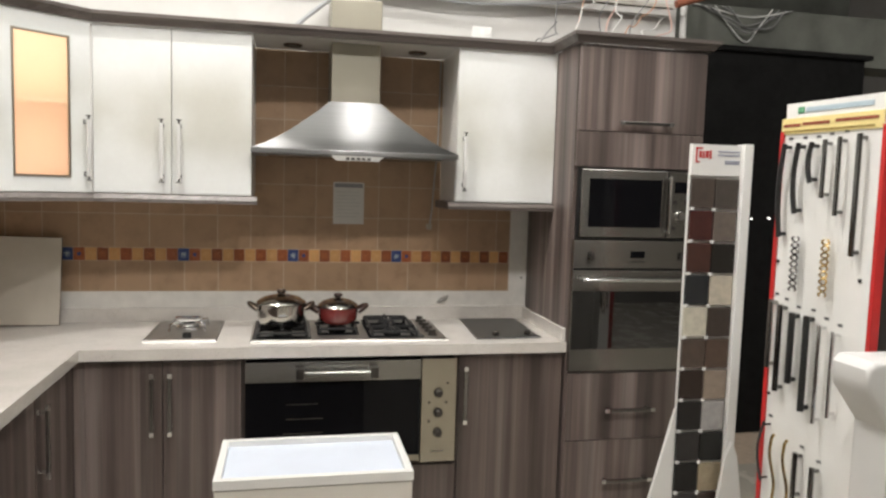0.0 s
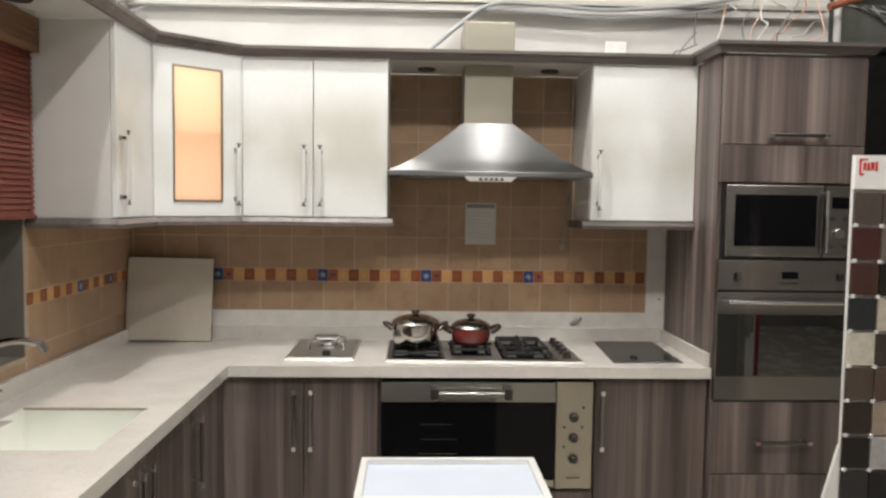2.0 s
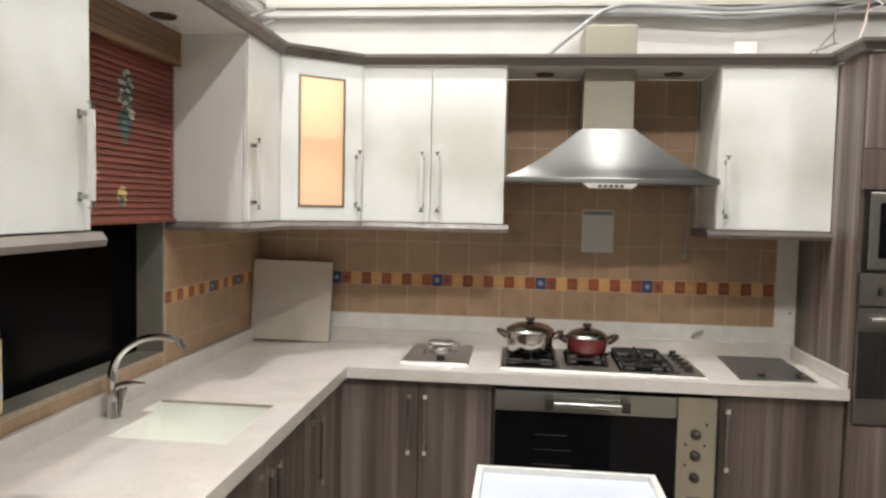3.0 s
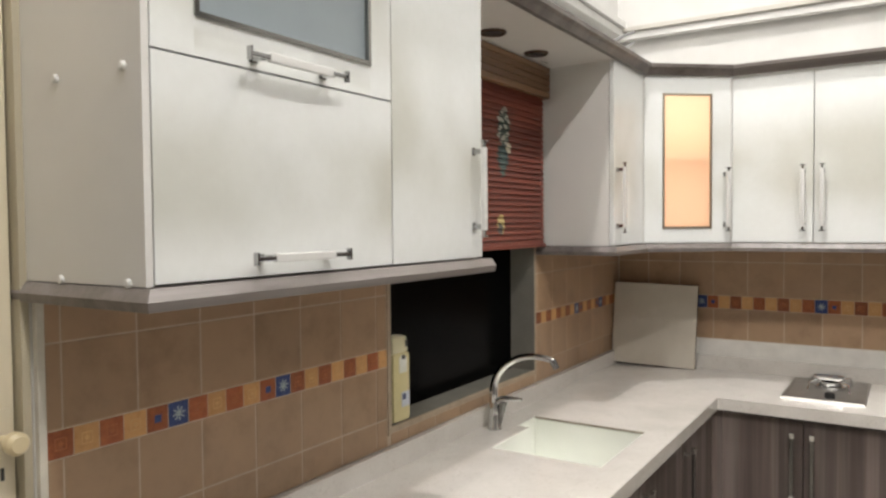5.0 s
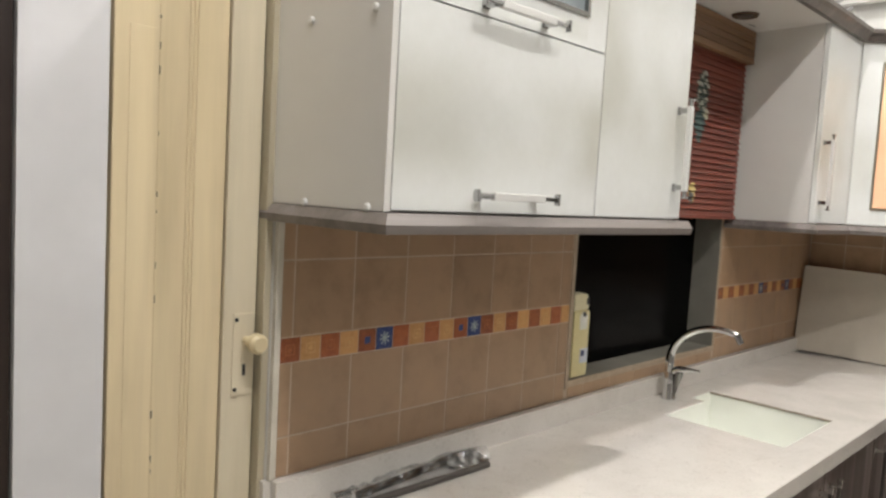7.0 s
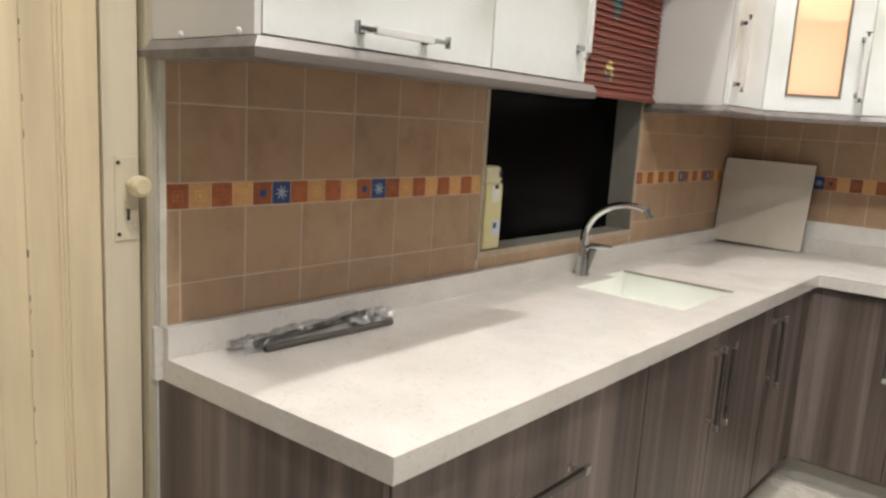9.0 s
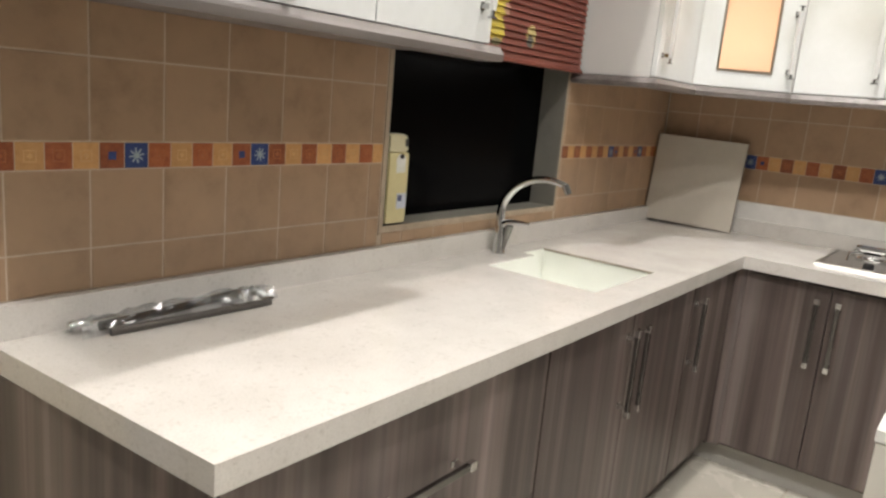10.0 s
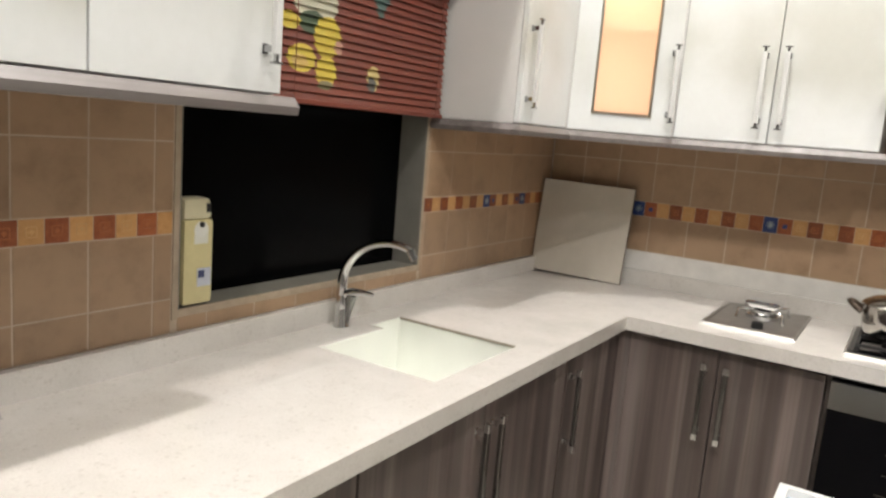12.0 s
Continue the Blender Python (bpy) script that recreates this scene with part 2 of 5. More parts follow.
def box(bm, x0, x1, y0, y1, z0, z1, bevel=0.0, turn=None):
    made = bmesh.ops.create_cube(bm, size=1.0)["verts"]
    bmesh.ops.scale(bm, vec=(abs(x1 - x0), abs(y1 - y0), abs(z1 - z0)), verts=made)
    if bevel:
        edges = list({e for v in made for e in v.link_edges})
        out = bmesh.ops.bevel(bm, geom=edges, offset=bevel, segments=2, affect="EDGES", profile=0.6)
        made = list({v for f in out["faces"] for v in f.verts} | {v for v in made if v.is_valid})
    m = Matrix.Translation(((x0 + x1) / 2, (y0 + y1) / 2, (z0 + z1) / 2))
    bmesh.ops.transform(bm, matrix=m @ turn if turn else m, verts=made)
    return bm


def boxed(*args, **kw):
    return box(bmesh.new(), *args, **kw)


def rod(bm, a, b, r0, r1=None, sides=16, cap=True):
    a, b = Vector(a), Vector(b)
    turn = (b - a).to_track_quat("Z", "Y").to_matrix().to_4x4()
    bmesh.ops.create_cone(bm, cap_ends=cap, segments=sides, radius1=r0, radius2=r0 if r1 is None else r1,
                          depth=(b - a).length, matrix=Matrix.Translation((a + b) / 2) @ turn)
    return bm


def lathe(bm, profile, centre, sides=40, squash=1.0):
    """A turned form from (radius, height) pairs about the vertical through centre."""
    rings = []
    for r, h in profile:
        rings.append([bm.verts.new((centre[0] + r * math.cos(k * math.tau / sides), centre[1] + squash * r * math.sin(k * math.tau / sides), centre[2] + h)) for k in range(sides)])
    for lo, hi in zip(rings, rings[1:]):
        for k in range(sides):
            bm.faces.new((lo[k], lo[(k + 1) % sides], hi[(k + 1) % sides], hi[k]))
    bm.faces.new(rings[0][::-1])
    bm.faces.new(rings[-1])
    return bm


def tube(bm, points, radius, sides=10):
    """A round bar along points."""
    rings, last = [], None
    pts = [Vector(p) for p in points]
    for k, p in enumerate(pts):
        d = (pts[min(k + 1, len(pts) - 1)] - pts[max(k - 1, 0)]).normalized()
        u = d.orthogonal().normalized() if last is None else (last - d * last.dot(d)).normalized()
        last, v = u, d.cross(u)
        r = radius[k] if isinstance(radius, (list, tuple)) else radius
        rings.append([bm.verts.new(p + r * (math.cos(a * math.tau / sides) * u + math.sin(a * math.tau / sides) * v)) for a in range(sides)])
    for lo, hi in zip(rings, rings[1:]):
        for k in range(sides):
            bm.faces.new((lo[k], lo[(k + 1) % sides], hi[(k + 1) % sides], hi[k]))
    bm.faces.new(rings[0][::-1])
    bm.faces.new(rings[-1])
    return bm


def sweep(bm, line, profile):
    """A moulding: a closed (out, height) profile carried along a plan line with mitred corners; out is to the line's right."""
    pts = [Vector((x, y)) for x, y in line]
    rings = []
    for k, p in enumerate(pts):
        dirs = [(pts[j + 1] - pts[j]).normalized() for j in (k - 1, k) if 0 <= j < len(pts) - 1]
        outs = [Vector((d.y, -d.x)) for d in dirs]
        n = sum(outs, Vector((0, 0))).normalized()
        n /= max(0.3, n.dot(outs[0]))
        rings.append([bm.verts.new((p.x + n.x * o, p.y + n.y * o, h)) for o, h in profile])
    size = len(profile)
    for lo, hi in zip(rings, rings[1:]):
        for k in range(size):
            bm.faces.new((lo[k], lo[(k + 1) % size], hi[(k + 1) % size], hi[k]))
    bm.faces.new(rings[0][::-1])
    bm.faces.new(rings[-1])
    bmesh.ops.recalc_face_normals(bm, faces=bm.faces)
    return bm


def slab(bm, xs, ys, inside, z0, z1):
    """A flat slab over the cells of a grid for which inside(x, y) holds."""
    top, low = {}, {}

    def corner(store, i, j, z):
        if (i, j) not in store:
            store[i, j] = bm.verts.new((xs[i], ys[j], z))
        return store[i, j]

    cells = {(i, j) for i in range(len(xs) - 1) for j in range(len(ys) - 1) if inside((xs[i] + xs[i + 1]) / 2, (ys[j] + ys[j + 1]) / 2)}
    for i, j in cells:
        ring = [(i, j), (i + 1, j), (i + 1, j + 1), (i, j + 1)]
        bm.faces.new([corner(top, *c, z1) for c in ring])
        bm.faces.new([corner(low, *c, z0) for c in ring[::-1]])
        for (a, b), nb in zip(zip(ring, ring[1:] + ring[:1]), ((i, j - 1), (i + 1, j), (i, j + 1), (i - 1, j))):
            if nb not in cells:
                bm.faces.new([corner(low, *a, z0), corner(low, *b, z0), corner(top, *b, z1), corner(top, *a, z1)])
    return bm


def smooth_by_angle(me, degrees=35):
    me.polygons.foreach_set("use_smooth", [True] * len(me.polygons))
    me.set_sharp_from_angle(angle=radians(degrees))


def part(name, bm, mat, parent=None, label="", smooth=False):
    me = bpy.data.meshes.new(name)
    bm.normal_update()
    bm.to_mesh(me)
    bm.free()
    me.materials.append(mat)
    if smooth:
        smooth_by_angle(me)
    ob = new(name, me)
    if parent is not None:
        ob.parent = parent
        ob.matrix_parent_inverse = Matrix.Translation(-Vector(parent.location)) if parent.parent is None else Matrix()
    if label:
        ob["label"] = label
    return ob


def thing(name, label, category, place=(0, 0, 0), group="", kind=""):
    ob = new(name)
    ob.location = place
    ob.empty_display_size = 0.05
    return tagged(ob, label, category, group, kind)


def structure(name, bm, mat, label, category, smooth=False):
    return tagged(part(name, bm, mat, None, label, smooth), label, category, kind="structure")

# ---- the room ----
H_CEIL = 4.6
WIN = (-2.02, -1.03, 1.012, 2.10)
west = bmesh.new()
wx0, wx1 = -0.16, -0.008
box(west, wx0, wx1, -3.06, WIN[0], 0, H_CEIL)
box(west, wx0, wx1, WIN[1], 0.16, 0, H_CEIL)
box(west, wx0, wx1, WIN[0], WIN[1], 0, WIN[2])
box(west, wx0, wx1, WIN[0], WIN[1], WIN[3], H_CEIL)
structure("wall_west", west, PLASTER, "white plastered wall with a tiled splashback", "wall")
wall_north = structure("wall_north", boxed(-0.008, 3.55, 0.008, 0.16, 0, H_CEIL), PLASTER, "white plastered wall behind the hob", "wall")
structure("wall_south", boxed(-1.0, 7.2, -7.3, -7.15, 0, H_CEIL), BACK_WALL, "added closing wall, dark to cut bounce light", "wall")
structure("wall_east", boxed(7.05, 7.2, -7.15, 3.0, 0, H_CEIL), BACK_WALL, "added closing wall, dark to cut bounce light", "wall")
structure("wall_far", boxed(3.55, 7.05, 2.85, 3.0, 0, H_CEIL), BEAM, "far wall, coloured dark for the unlit end of the showroom", "wall")
structure("wall_back_room", boxed(3.4, 3.55, 0.16, 3.0, 0, H_CEIL), UNLIT_BLACK, "side wall, coloured near black for the unlit room", "wall")
structure("wall_south_west", boxed(-0.3, -0.15, -7.15, -3.62, 0, H_CEIL), BACK_WALL, "added closing wall, dark to cut bounce light", "wall")
structure("ceiling", boxed(-0.3, 7.2, -7.3, 3.0, H_CEIL, H_CEIL + 0.15), CONCRETE, "grey concrete ceiling slab", "ceiling")
floor = structure("floor", boxed(-0.3, 7.2, -7.3, 3.0, -0.06, -0.004), GROUT, "cream tiled floor", "floor")

# window in the thickness of the wall
window = thing("window_1", "dark night window with grey cement reveals", "window", (-0.14, -1.5, WIN[2]), kind="structure")
part("pane", boxed(-0.114, -0.108, WIN[0], WIN[1], WIN[2], WIN[3]), NIGHT_GLASS, window)
part("reveal", boxed(-0.107, 0.0, WIN[1] - 0.006, WIN[1] + 0.0, WIN[2] + 0.008, WIN[3]), GREY_REVEAL, window)
part("reveal", boxed(-0.107, 0.0, WIN[0], WIN[0] + 0.006, WIN[2] + 0.008, WIN[3]), GREY_REVEAL, window)
part("window_sill", boxed(-0.107, 0.0, WIN[0], WIN[1], WIN[2], WIN[2] + 0.008), GREY_REVEAL, window)
EDGE = plain("beige_tile_edge_mortar", (0.40, 0.32, 0.235), 0.85, vary=0.12, size=25, bumpy=0.3)
part("edge_strip", boxed(-0.0078, 0.0025, -2.035, WIN[0] + 0.001, 0.998, 1.56, bevel=0.001), EDGE, window, "beige mortar strip along the opening")
part("edge_strip", boxed(-0.0078, 0.0015, WIN[1] - 0.001, WIN[1] + 0.011, 1.0, 1.56, bevel=0.001), EDGE, window)
part("edge_strip", boxed(-0.0078, 0.0015, WIN[0] + 0.0015, WIN[1] - 0.0015, 1.004, WIN[2] + 0.009, bevel=0.001), EDGE, window)

# bare plaster strips round the tiles
structure("plaster_strip_1", boxed(2.637, 2.735, -0.004, 0.008, 0.967, 2.25), ROUGH_PLASTER, "bare white plaster strip beside the tiles", "wall finish")
structure("plaster_strip_2", boxed(0.004, 2.637, -0.002, 0.008, 0.967, 1.046), ROUGH_PLASTER, "bare white plaster band below the tiles", "wall finish")
structure("trim_1", boxed(-0.034, 0.004, -3.057, -3.042, 0.967, H_CEIL, bevel=0.002), plain("beige_white_trim", (0.56, 0.53, 0.46), 0.6, vary=0.15, size=12, bumpy=0.2), "white edge trim closing the tiled wall", "trim")
# recessed strip whose darker beige stands in for the groove's shading
structure("trim_2", boxed(-0.06, -0.012, -3.075, -3.0575, 0.0, H_CEIL, bevel=0.002), weathered_paint("shaded_groove_beige", (0.5, 0.45, 0.34), (0.3, 0.26, 0.18), 0.5), "darker beige strip for the shaded groove beside the edge trim", "trim")

# ---- old cream door beside the units ----
door = thing("door_1", "old cream-painted panelled door with a round knob", "door", (-0.06, -3.25, 0), kind="structure")
for y0, y1, x1, mat in ((-3.364, -3.2855, -0.040, CREAM_PAINT), (-3.285, -3.229, -0.0435, CREAM_PAINT), (-3.2135, -3.151, -0.042, CREAM_PAINT), (-3.148, -3.078, -0.036, CREAM_LIGHT)):
    part("board", boxed(-0.09, x1, y0, y1, 0.02, H_CEIL - 0.02, bevel=0.003), mat, door)
part("moulding", boxed(-0.09, -0.047, -3.2285, -3.2145, 0.02, H_CEIL - 0.02), CREAM_PAINT, door)
for y in (-3.2255, -3.2175):
    part("bead", rod(bmesh.new(), (-0.046, y, 0.02), (-0.046, y, H_CEIL - 0.05), 0.0042, sides=10), CREAM_PAINT, door, smooth=True)
# thin strip added in place of a lighter patch on the board
part("raised_board", boxed(-0.0415, -0.0385, -3.338, -3.287, 0.05, 1.83, bevel=0.0014), CREAM_PAINT, door)
plate = part("lock_plate", boxed(-0.036, -0.032, -3.128, -3.082, 1.145, 1.31, bevel=0.001), CREAM_LIGHT, door, "painted lock plate")
knob = bmesh.new()
lathe(knob, [(0.008, 0), (0.008, 0.022), (0.016, 0.026), (0.02, 0.036), (0.02, 0.05), (0.014, 0.058)], (0, 0, 0), 24)
bmesh.ops.transform(knob, matrix=Matrix.Translation((-0.032, -3.1, 1.256)) @ Matrix.Rotation(radians(90), 4, "Y"), verts=knob.verts)
part("knob", knob, plain("cream_knob_paint", (0.66, 0.56, 0.36), 0.3), door, "glossy cream door knob", smooth=True)
for z in (1.158, 1.298):
    part("screw", rod(bmesh.new(), (-0.033, -3.122, z), (-0.030, -3.122, z), 0.004, sides=8), BLACK_IRON, door)
part("keyhole", boxed(-0.033, -0.0305, -3.106, -3.1, 1.185, 1.207), BLACK, door)
rng0 = random.Random(3)
NAIL = plain("old_nail_mark", (0.2, 0.17, 0.12), 0.7)
for k in range(15):
    z = 0.75 + rng0.random() * 1.25
    part("nail_hole", boxed(-0.044, -0.0428, -3.2835 + rng0.uniform(-0.0012, 0.001), -3.2815, z, z + rng0.uniform(0.004, 0.016)), NAIL, door)
structure("door_frame", boxed(-0.1, -0.042, -3.49, -3.37, 0, H_CEIL), COOL_WHITE, "cool white painted door jamb", "door frame")
structure("door_frame_edge", boxed(-0.1, -0.03, -3.512, -3.492, 0, H_CEIL), COOL_WHITE, "narrow white bead along the jamb", "door frame")
structure("wall_west_end", boxed(-0.15, -0.045, -3.62, -3.514, 0, H_CEIL), DARK_BROWN, "dark brown painted post", "post")
structure("wall_closing", boxed(-0.15, -0.1, -3.514, -3.06, 0, H_CEIL), PLASTER, "plain wall behind the old door", "wall")

# ---- handles ----


def handle(parent, place, axis, length, out, name="handle", pale=False):
    """A square bar pull on two posts: centre place on the door's face, bar along axis, standing off along out."""
    c, a, o = Vector(place), Vector(axis), Vector(out).normalized()
    s = a.cross(o).normalized()
    turn = Matrix((s, o, a)).transposed().to_4x4()

    bar = bmesh.new()
    tail = 0.048 if pale and abs(a.z) < 0.5 else 0.02
    box(bar, -0.0076, 0.0076, 0.026, 0.0385, -length / 2 + tail, length / 2 - tail, bevel=0.002)
    bmesh.ops.transform(bar, matrix=Matrix.Translation(c) @ turn, verts=bar.verts)
    # reflection is in the bar's colour: pale on wall units, dark elsewhere
    h = part(name, bar, PALE_BAR if pale else CHROME_DARK, parent, "square chrome bar handle, the white it reflects put into its colour" if pale else "square chrome bar handle")
    for sign in (-1, 1):
        end = bmesh.new()
        box(end, *((-0.0042, 0.0042, 0.029, 0.0365) if pale else (-0.0096, 0.0096, 0.0255, 0.0402)), *sorted((sign * (length / 2 - tail - 0.004), sign * (length / 2 - 0.002))), bevel=0.0015)
        if pale:
            zc = sign * (length / 2 - 0.004)
            box(end, -0.0115, 0.0115, 0.0275, 0.039, zc - 0.0024, zc + 0.0024, bevel=0.001)
        zz = sign * (length / 2 - max(0.03, tail - 0.008))
        box(end, -0.0055, 0.0055, 0.0, 0.028, zz - 0.0065, zz + 0.0065, bevel=0.001)
        box(end, -0.007, 0.007, 0.0, 0.003, zz - 0.010, zz + 0.010)
        bmesh.ops.transform(end, matrix=Matrix.Translation(c) @ turn, verts=end.verts)
        e = part("end_post", end, CHROME_GREY if pale else CHROME, h)
        e.matrix_parent_inverse = Matrix()
    return h


# ---- base cabinets ----
DOOR_BACK, DOOR_FRONT = -0.583, -0.602


def base_cabinet(label, x0, x1, doors, place):
    cab = thing("base_cabinet", label, "cabinet", place, "base cabinets")
    part("body", boxed(x0 + 0.001, x1 - 0.001, -0.58, -0.015, 0.1, 0.85), WOOD, cab)
    for d0, d1, hx in doors:
        part("door", boxed(d0, d1, DOOR_FRONT, DOOR_BACK, 0.115, 0.838, bevel=0.0012), WOOD, cab)
        if hx:
            handle(cab, (hx, DOOR_FRONT, 0.662), (0, 0, 1), 0.274, (0, -1, 0))
    part("plinth", boxed(x0, x1, -0.55, -0.535, 0.0, 0.1), PLINTH_GREY, cab, "pale plinth board")
    return cab


base_cabinet("grey-brown woodgrain double-door base cabinet under the worktop", 0.645, 1.275, [(0.652, 0.952, 0.914), (0.956, 1.272, 0.986)], (0.95, -0.3, 0))
base_cabinet("grey-brown woodgrain single-door base cabinet beside the oven", 2.226, 2.73, [(2.232, 2.726, 2.257)], (2.48, -0.3, 0))
under = thing("oven_housing", "woodgrain housing with a panel below the wide oven", "cabinet", (1.75, -0.3, 0))
part("side_panel", boxed(1.276, 1.288, -0.58, -0.02, 0.1, 0.85), WOOD, under)
part("side_panel", boxed(2.212, 2.224, -0.58, -0.02, 0.1, 0.85), WOOD, under)
part("bottom_panel", boxed(1.279, 2.222, DOOR_FRONT, DOOR_BACK, 0.115, 0.338, bevel=0.0012), WOOD, under)
part("plinth", boxed(1.276, 2.224, -0.55, -0.535, 0.0, 0.1), PLINTH_GREY, under, "pale plinth board")
part("shelf", boxed(1.288, 2.212, -0.575, -0.02, 0.34, 0.348), WOOD, under)


def side_cabinet(label, y0, y1, doors, place, drawers=(), body_top=0.85):
    cab = thing("base_cabinet", label, "cabinet", place, "base cabinets")
    part("body", boxed(0.015, 0.585, y0 + 0.001, y1 - 0.001, 0.1, body_top), WOOD, cab)
    for d0, d1, hy in doors:
        part("door", boxed(0.587, 0.606, d0, d1, 0.115, 0.838, bevel=0.0012), WOOD, cab)
        if hy:
            handle(cab, (0.606, hy, 0.664), (0, 0, 1), 0.274, (1, 0, 0))
    for z0, z1, hz in drawers:
        part("drawer", boxed(0.587, 0.606, y0 + 0.004, y1 - 0.003, z0, z1, bevel=0.0012), WOOD, cab)
        handle(cab, (0.606, (y0 + y1) / 2, hz), (0, 1, 0), 0.27, (1, 0, 0))
    part("plinth", boxed(0.535, 0.55, y0, y1, 0.0, 0.1), WOOD, cab)
    return cab


side_cabinet("grey-brown woodgrain drawer cabinet at the worktop's free end", -2.985, -2.06, [], (0.3, -2.55, 0), [(0.115, 0.455, 0.3), (0.459, 0.838, 0.672)])
side_cabinet("grey-brown woodgrain double-door sink cabinet", -2.059, -1.06, [(-2.055, -1.568, -1.605), (-1.564, -1.063, -1.528)], (0.3, -1.6, 0), body_top=0.68)
side_cabinet("grey-brown woodgrain corner base cabinet", -1.059, -0.604, [(-1.055, -0.622, -1.03)], (0.3, -0.8, 0))
skew = boxed(-0.034, 0.606, -3.0, -2.987, 0.0, 0.85)
for v in skew.verts:
    if v.co.x < 0 and v.co.y < -2.99:
        v.co.y = -3.058
end_panel = tagged(part("end_panel", skew, WOOD), "grey-brown woodgrain end panel closing the base run", "panel")

tagged(part("corner_post", boxed(0.607, 0.651, -0.602, -0.585, 0.1, 0.845), WOOD), "grey-brown woodgrain filler post in the base corner", "panel")
tagged(part("corner_post", boxed(0.587, 0.606, -0.621, -0.586, 0.1, 0.845), WOOD), "narrow grey-brown woodgrain filler beside the corner post", "panel")

tagged(part("corner_plinth", boxed(0.535, 0.645, -0.55, -0.535, 0.0, 0.1), PLINTH_GREY), "pale grey plinth board in the base corner", "plinth")
tagged(part("corner_plinth", boxed(0.535, 0.55, -0.604, -0.551, 0.0, 0.1), WOOD), "woodgrain plinth board in the base corner", "plinth")

# ---- worktop with a cut-out for the sink ----
SINK = (0.112, 0.532, -1.695, -1.268)
LEDGE = (0.158, -1.425)
top = bmesh.new()
slab(top, [0.0, SINK[0], LEDGE[0], SINK[1], 0.637, 2.733], [-3.012, SINK[2], LEDGE[1], SINK[3], -0.632, 0.0],
     lambda x, y: (x < 0.637 or y > -0.632) and not (SINK[0] < x < SINK[1] and SINK[2] < y < SINK[3] and (x > LEDGE[0] or y > LEDGE[1])), 0.852, 0.9)
for v in top.verts:
    if v.co.y < -3.0 and v.co.x < 0.6:
        v.co.y = -3.052 + 0.04 * v.co.x / 0.637
bmesh.ops.bevel(top, geom=[e for e in top.edges if len(e.link_faces) == 2 and e.calc_face_angle(0) > 1], offset=0.003, segments=2, affect="EDGES")
worktop = thing("worktop", "cream speckled quartz worktop turning the corner", "worktop", (0.3, -0.3, 0.852))
part("slab", top, QUARTZ, worktop)
part("upstand", boxed(0.001, 0.021, -3.05, 0.0, 0.9002, 0.966), QUARTZ, worktop)
part("upstand", boxed(0.022, 2.733, -0.021, -0.001, 0.9002, 0.967), QUARTZ, worktop)
part("upstand", boxed(2.713, 2.733, -0.615, -0.022, 0.901, 0.962, bevel=0.003), QUARTZ, worktop)
part("end_block", boxed(-0.034, 0.0006, -3.068, -3.03, 0.8525, 0.966, bevel=0.002), QUARTZ, worktop)

# ---- sink ----
SINK_WHITE = plain("pale_green_white_sink", (0.9, 0.915, 0.85), 0.2, vary=0.02)
sink = thing("sink", "white undermounted rectangular sink below the worktop", "sink", (0.33, -1.49, 0.70))
for x0, x1, y0, y1 in ((LEDGE[0], LEDGE[0] + 0.004, SINK[2], LEDGE[1]), (SINK[0], SINK[0] + 0.004, LEDGE[1] + 0.004, SINK[3] - 0.004), (SINK[0], LEDGE[0] + 0.004, LEDGE[1], LEDGE[1] + 0.004),
                       (SINK[1] - 0.004, SINK[1], SINK[2] + 0.004, SINK[3] - 0.004), (LEDGE[0] + 0.004, SINK[1], SINK[2], SINK[2] + 0.004), (SINK[0], SINK[1], SINK[3] - 0.004, SINK[3])):
    part("bowl_side", boxed(x0, x1, y0, y1, 0.705, 0.8975), SINK_WHITE, sink)
part("bowl_floor", boxed(SINK[0], SINK[1], SINK[2], SINK[3], 0.695, 0.705), SINK_WHITE, sink)
# brown strips added where the cut-out shows a thin dark line
EDGE_LINE = plain("dark_brown_edge_line", (0.3, 0.26, 0.2), 0.6, vary=0.3, size=40)
part("sealant_bead", boxed(SINK[0] + 0.004, SINK[1] - 0.002, SINK[3] - 0.0075, SINK[3] - 0.0035, 0.8925, 0.8995, bevel=0.001), EDGE_LINE, sink, "thin dark brown line along the sink's far edge")
part("sealant_bead", boxed(SINK[0] + 0.008, LEDGE[0] + 0.002, LEDGE[1] + 0.0035, LEDGE[1] + 0.0075, 0.8925, 0.8995, bevel=0.001), EDGE_LINE, sink)
part("drain", lathe(bmesh.new(), [(0.045, 0), (0.045, 0.002), (0.036, 0.003), (0.03, 0.0015)], (0.32, -1.465, 0.705), 28), CHROME, sink, "chrome drain", smooth=True)

# ---- tap ----
tap = thing("tap", "chrome swan-neck kitchen tap behind the sink", "tap", (0.068, -1.5, 0.9))
part("base", lathe(bmesh.new(), [(0.0245, 0), (0.0245, 0.006), (0.0215, 0.011), (0.0205, 0.06), (0.0165, 0.095)], (0.068, -1.5, 0.9), 28), CHROME, tap, smooth=True)
neck = [(0.064, -1.5, 0.985), (0.063, -1.5, 1.01)]
for k in range(20):
    s = k / 19
    a = radians(182 - 117 * s)
    neck.append((0.215 + 0.152 * math.cos(a), -1.5 + 0.03 * s, 1.04 + 0.127 * math.sin(a)))
part("neck", tube(bmesh.new(), neck, [0.0165, 0.0158] + [0.0152 - 0.0048 * (k / 19) ** 0.6 for k in range(20)], 18), CHROME, tap, smooth=True)
part("nozzle", rod(bmesh.new(), (0.275, -1.471, 1.158), (0.291, -1.468, 1.13), 0.0125, 0.0115), CHROME_GREY, tap, smooth=True)
lever = bmesh.new()
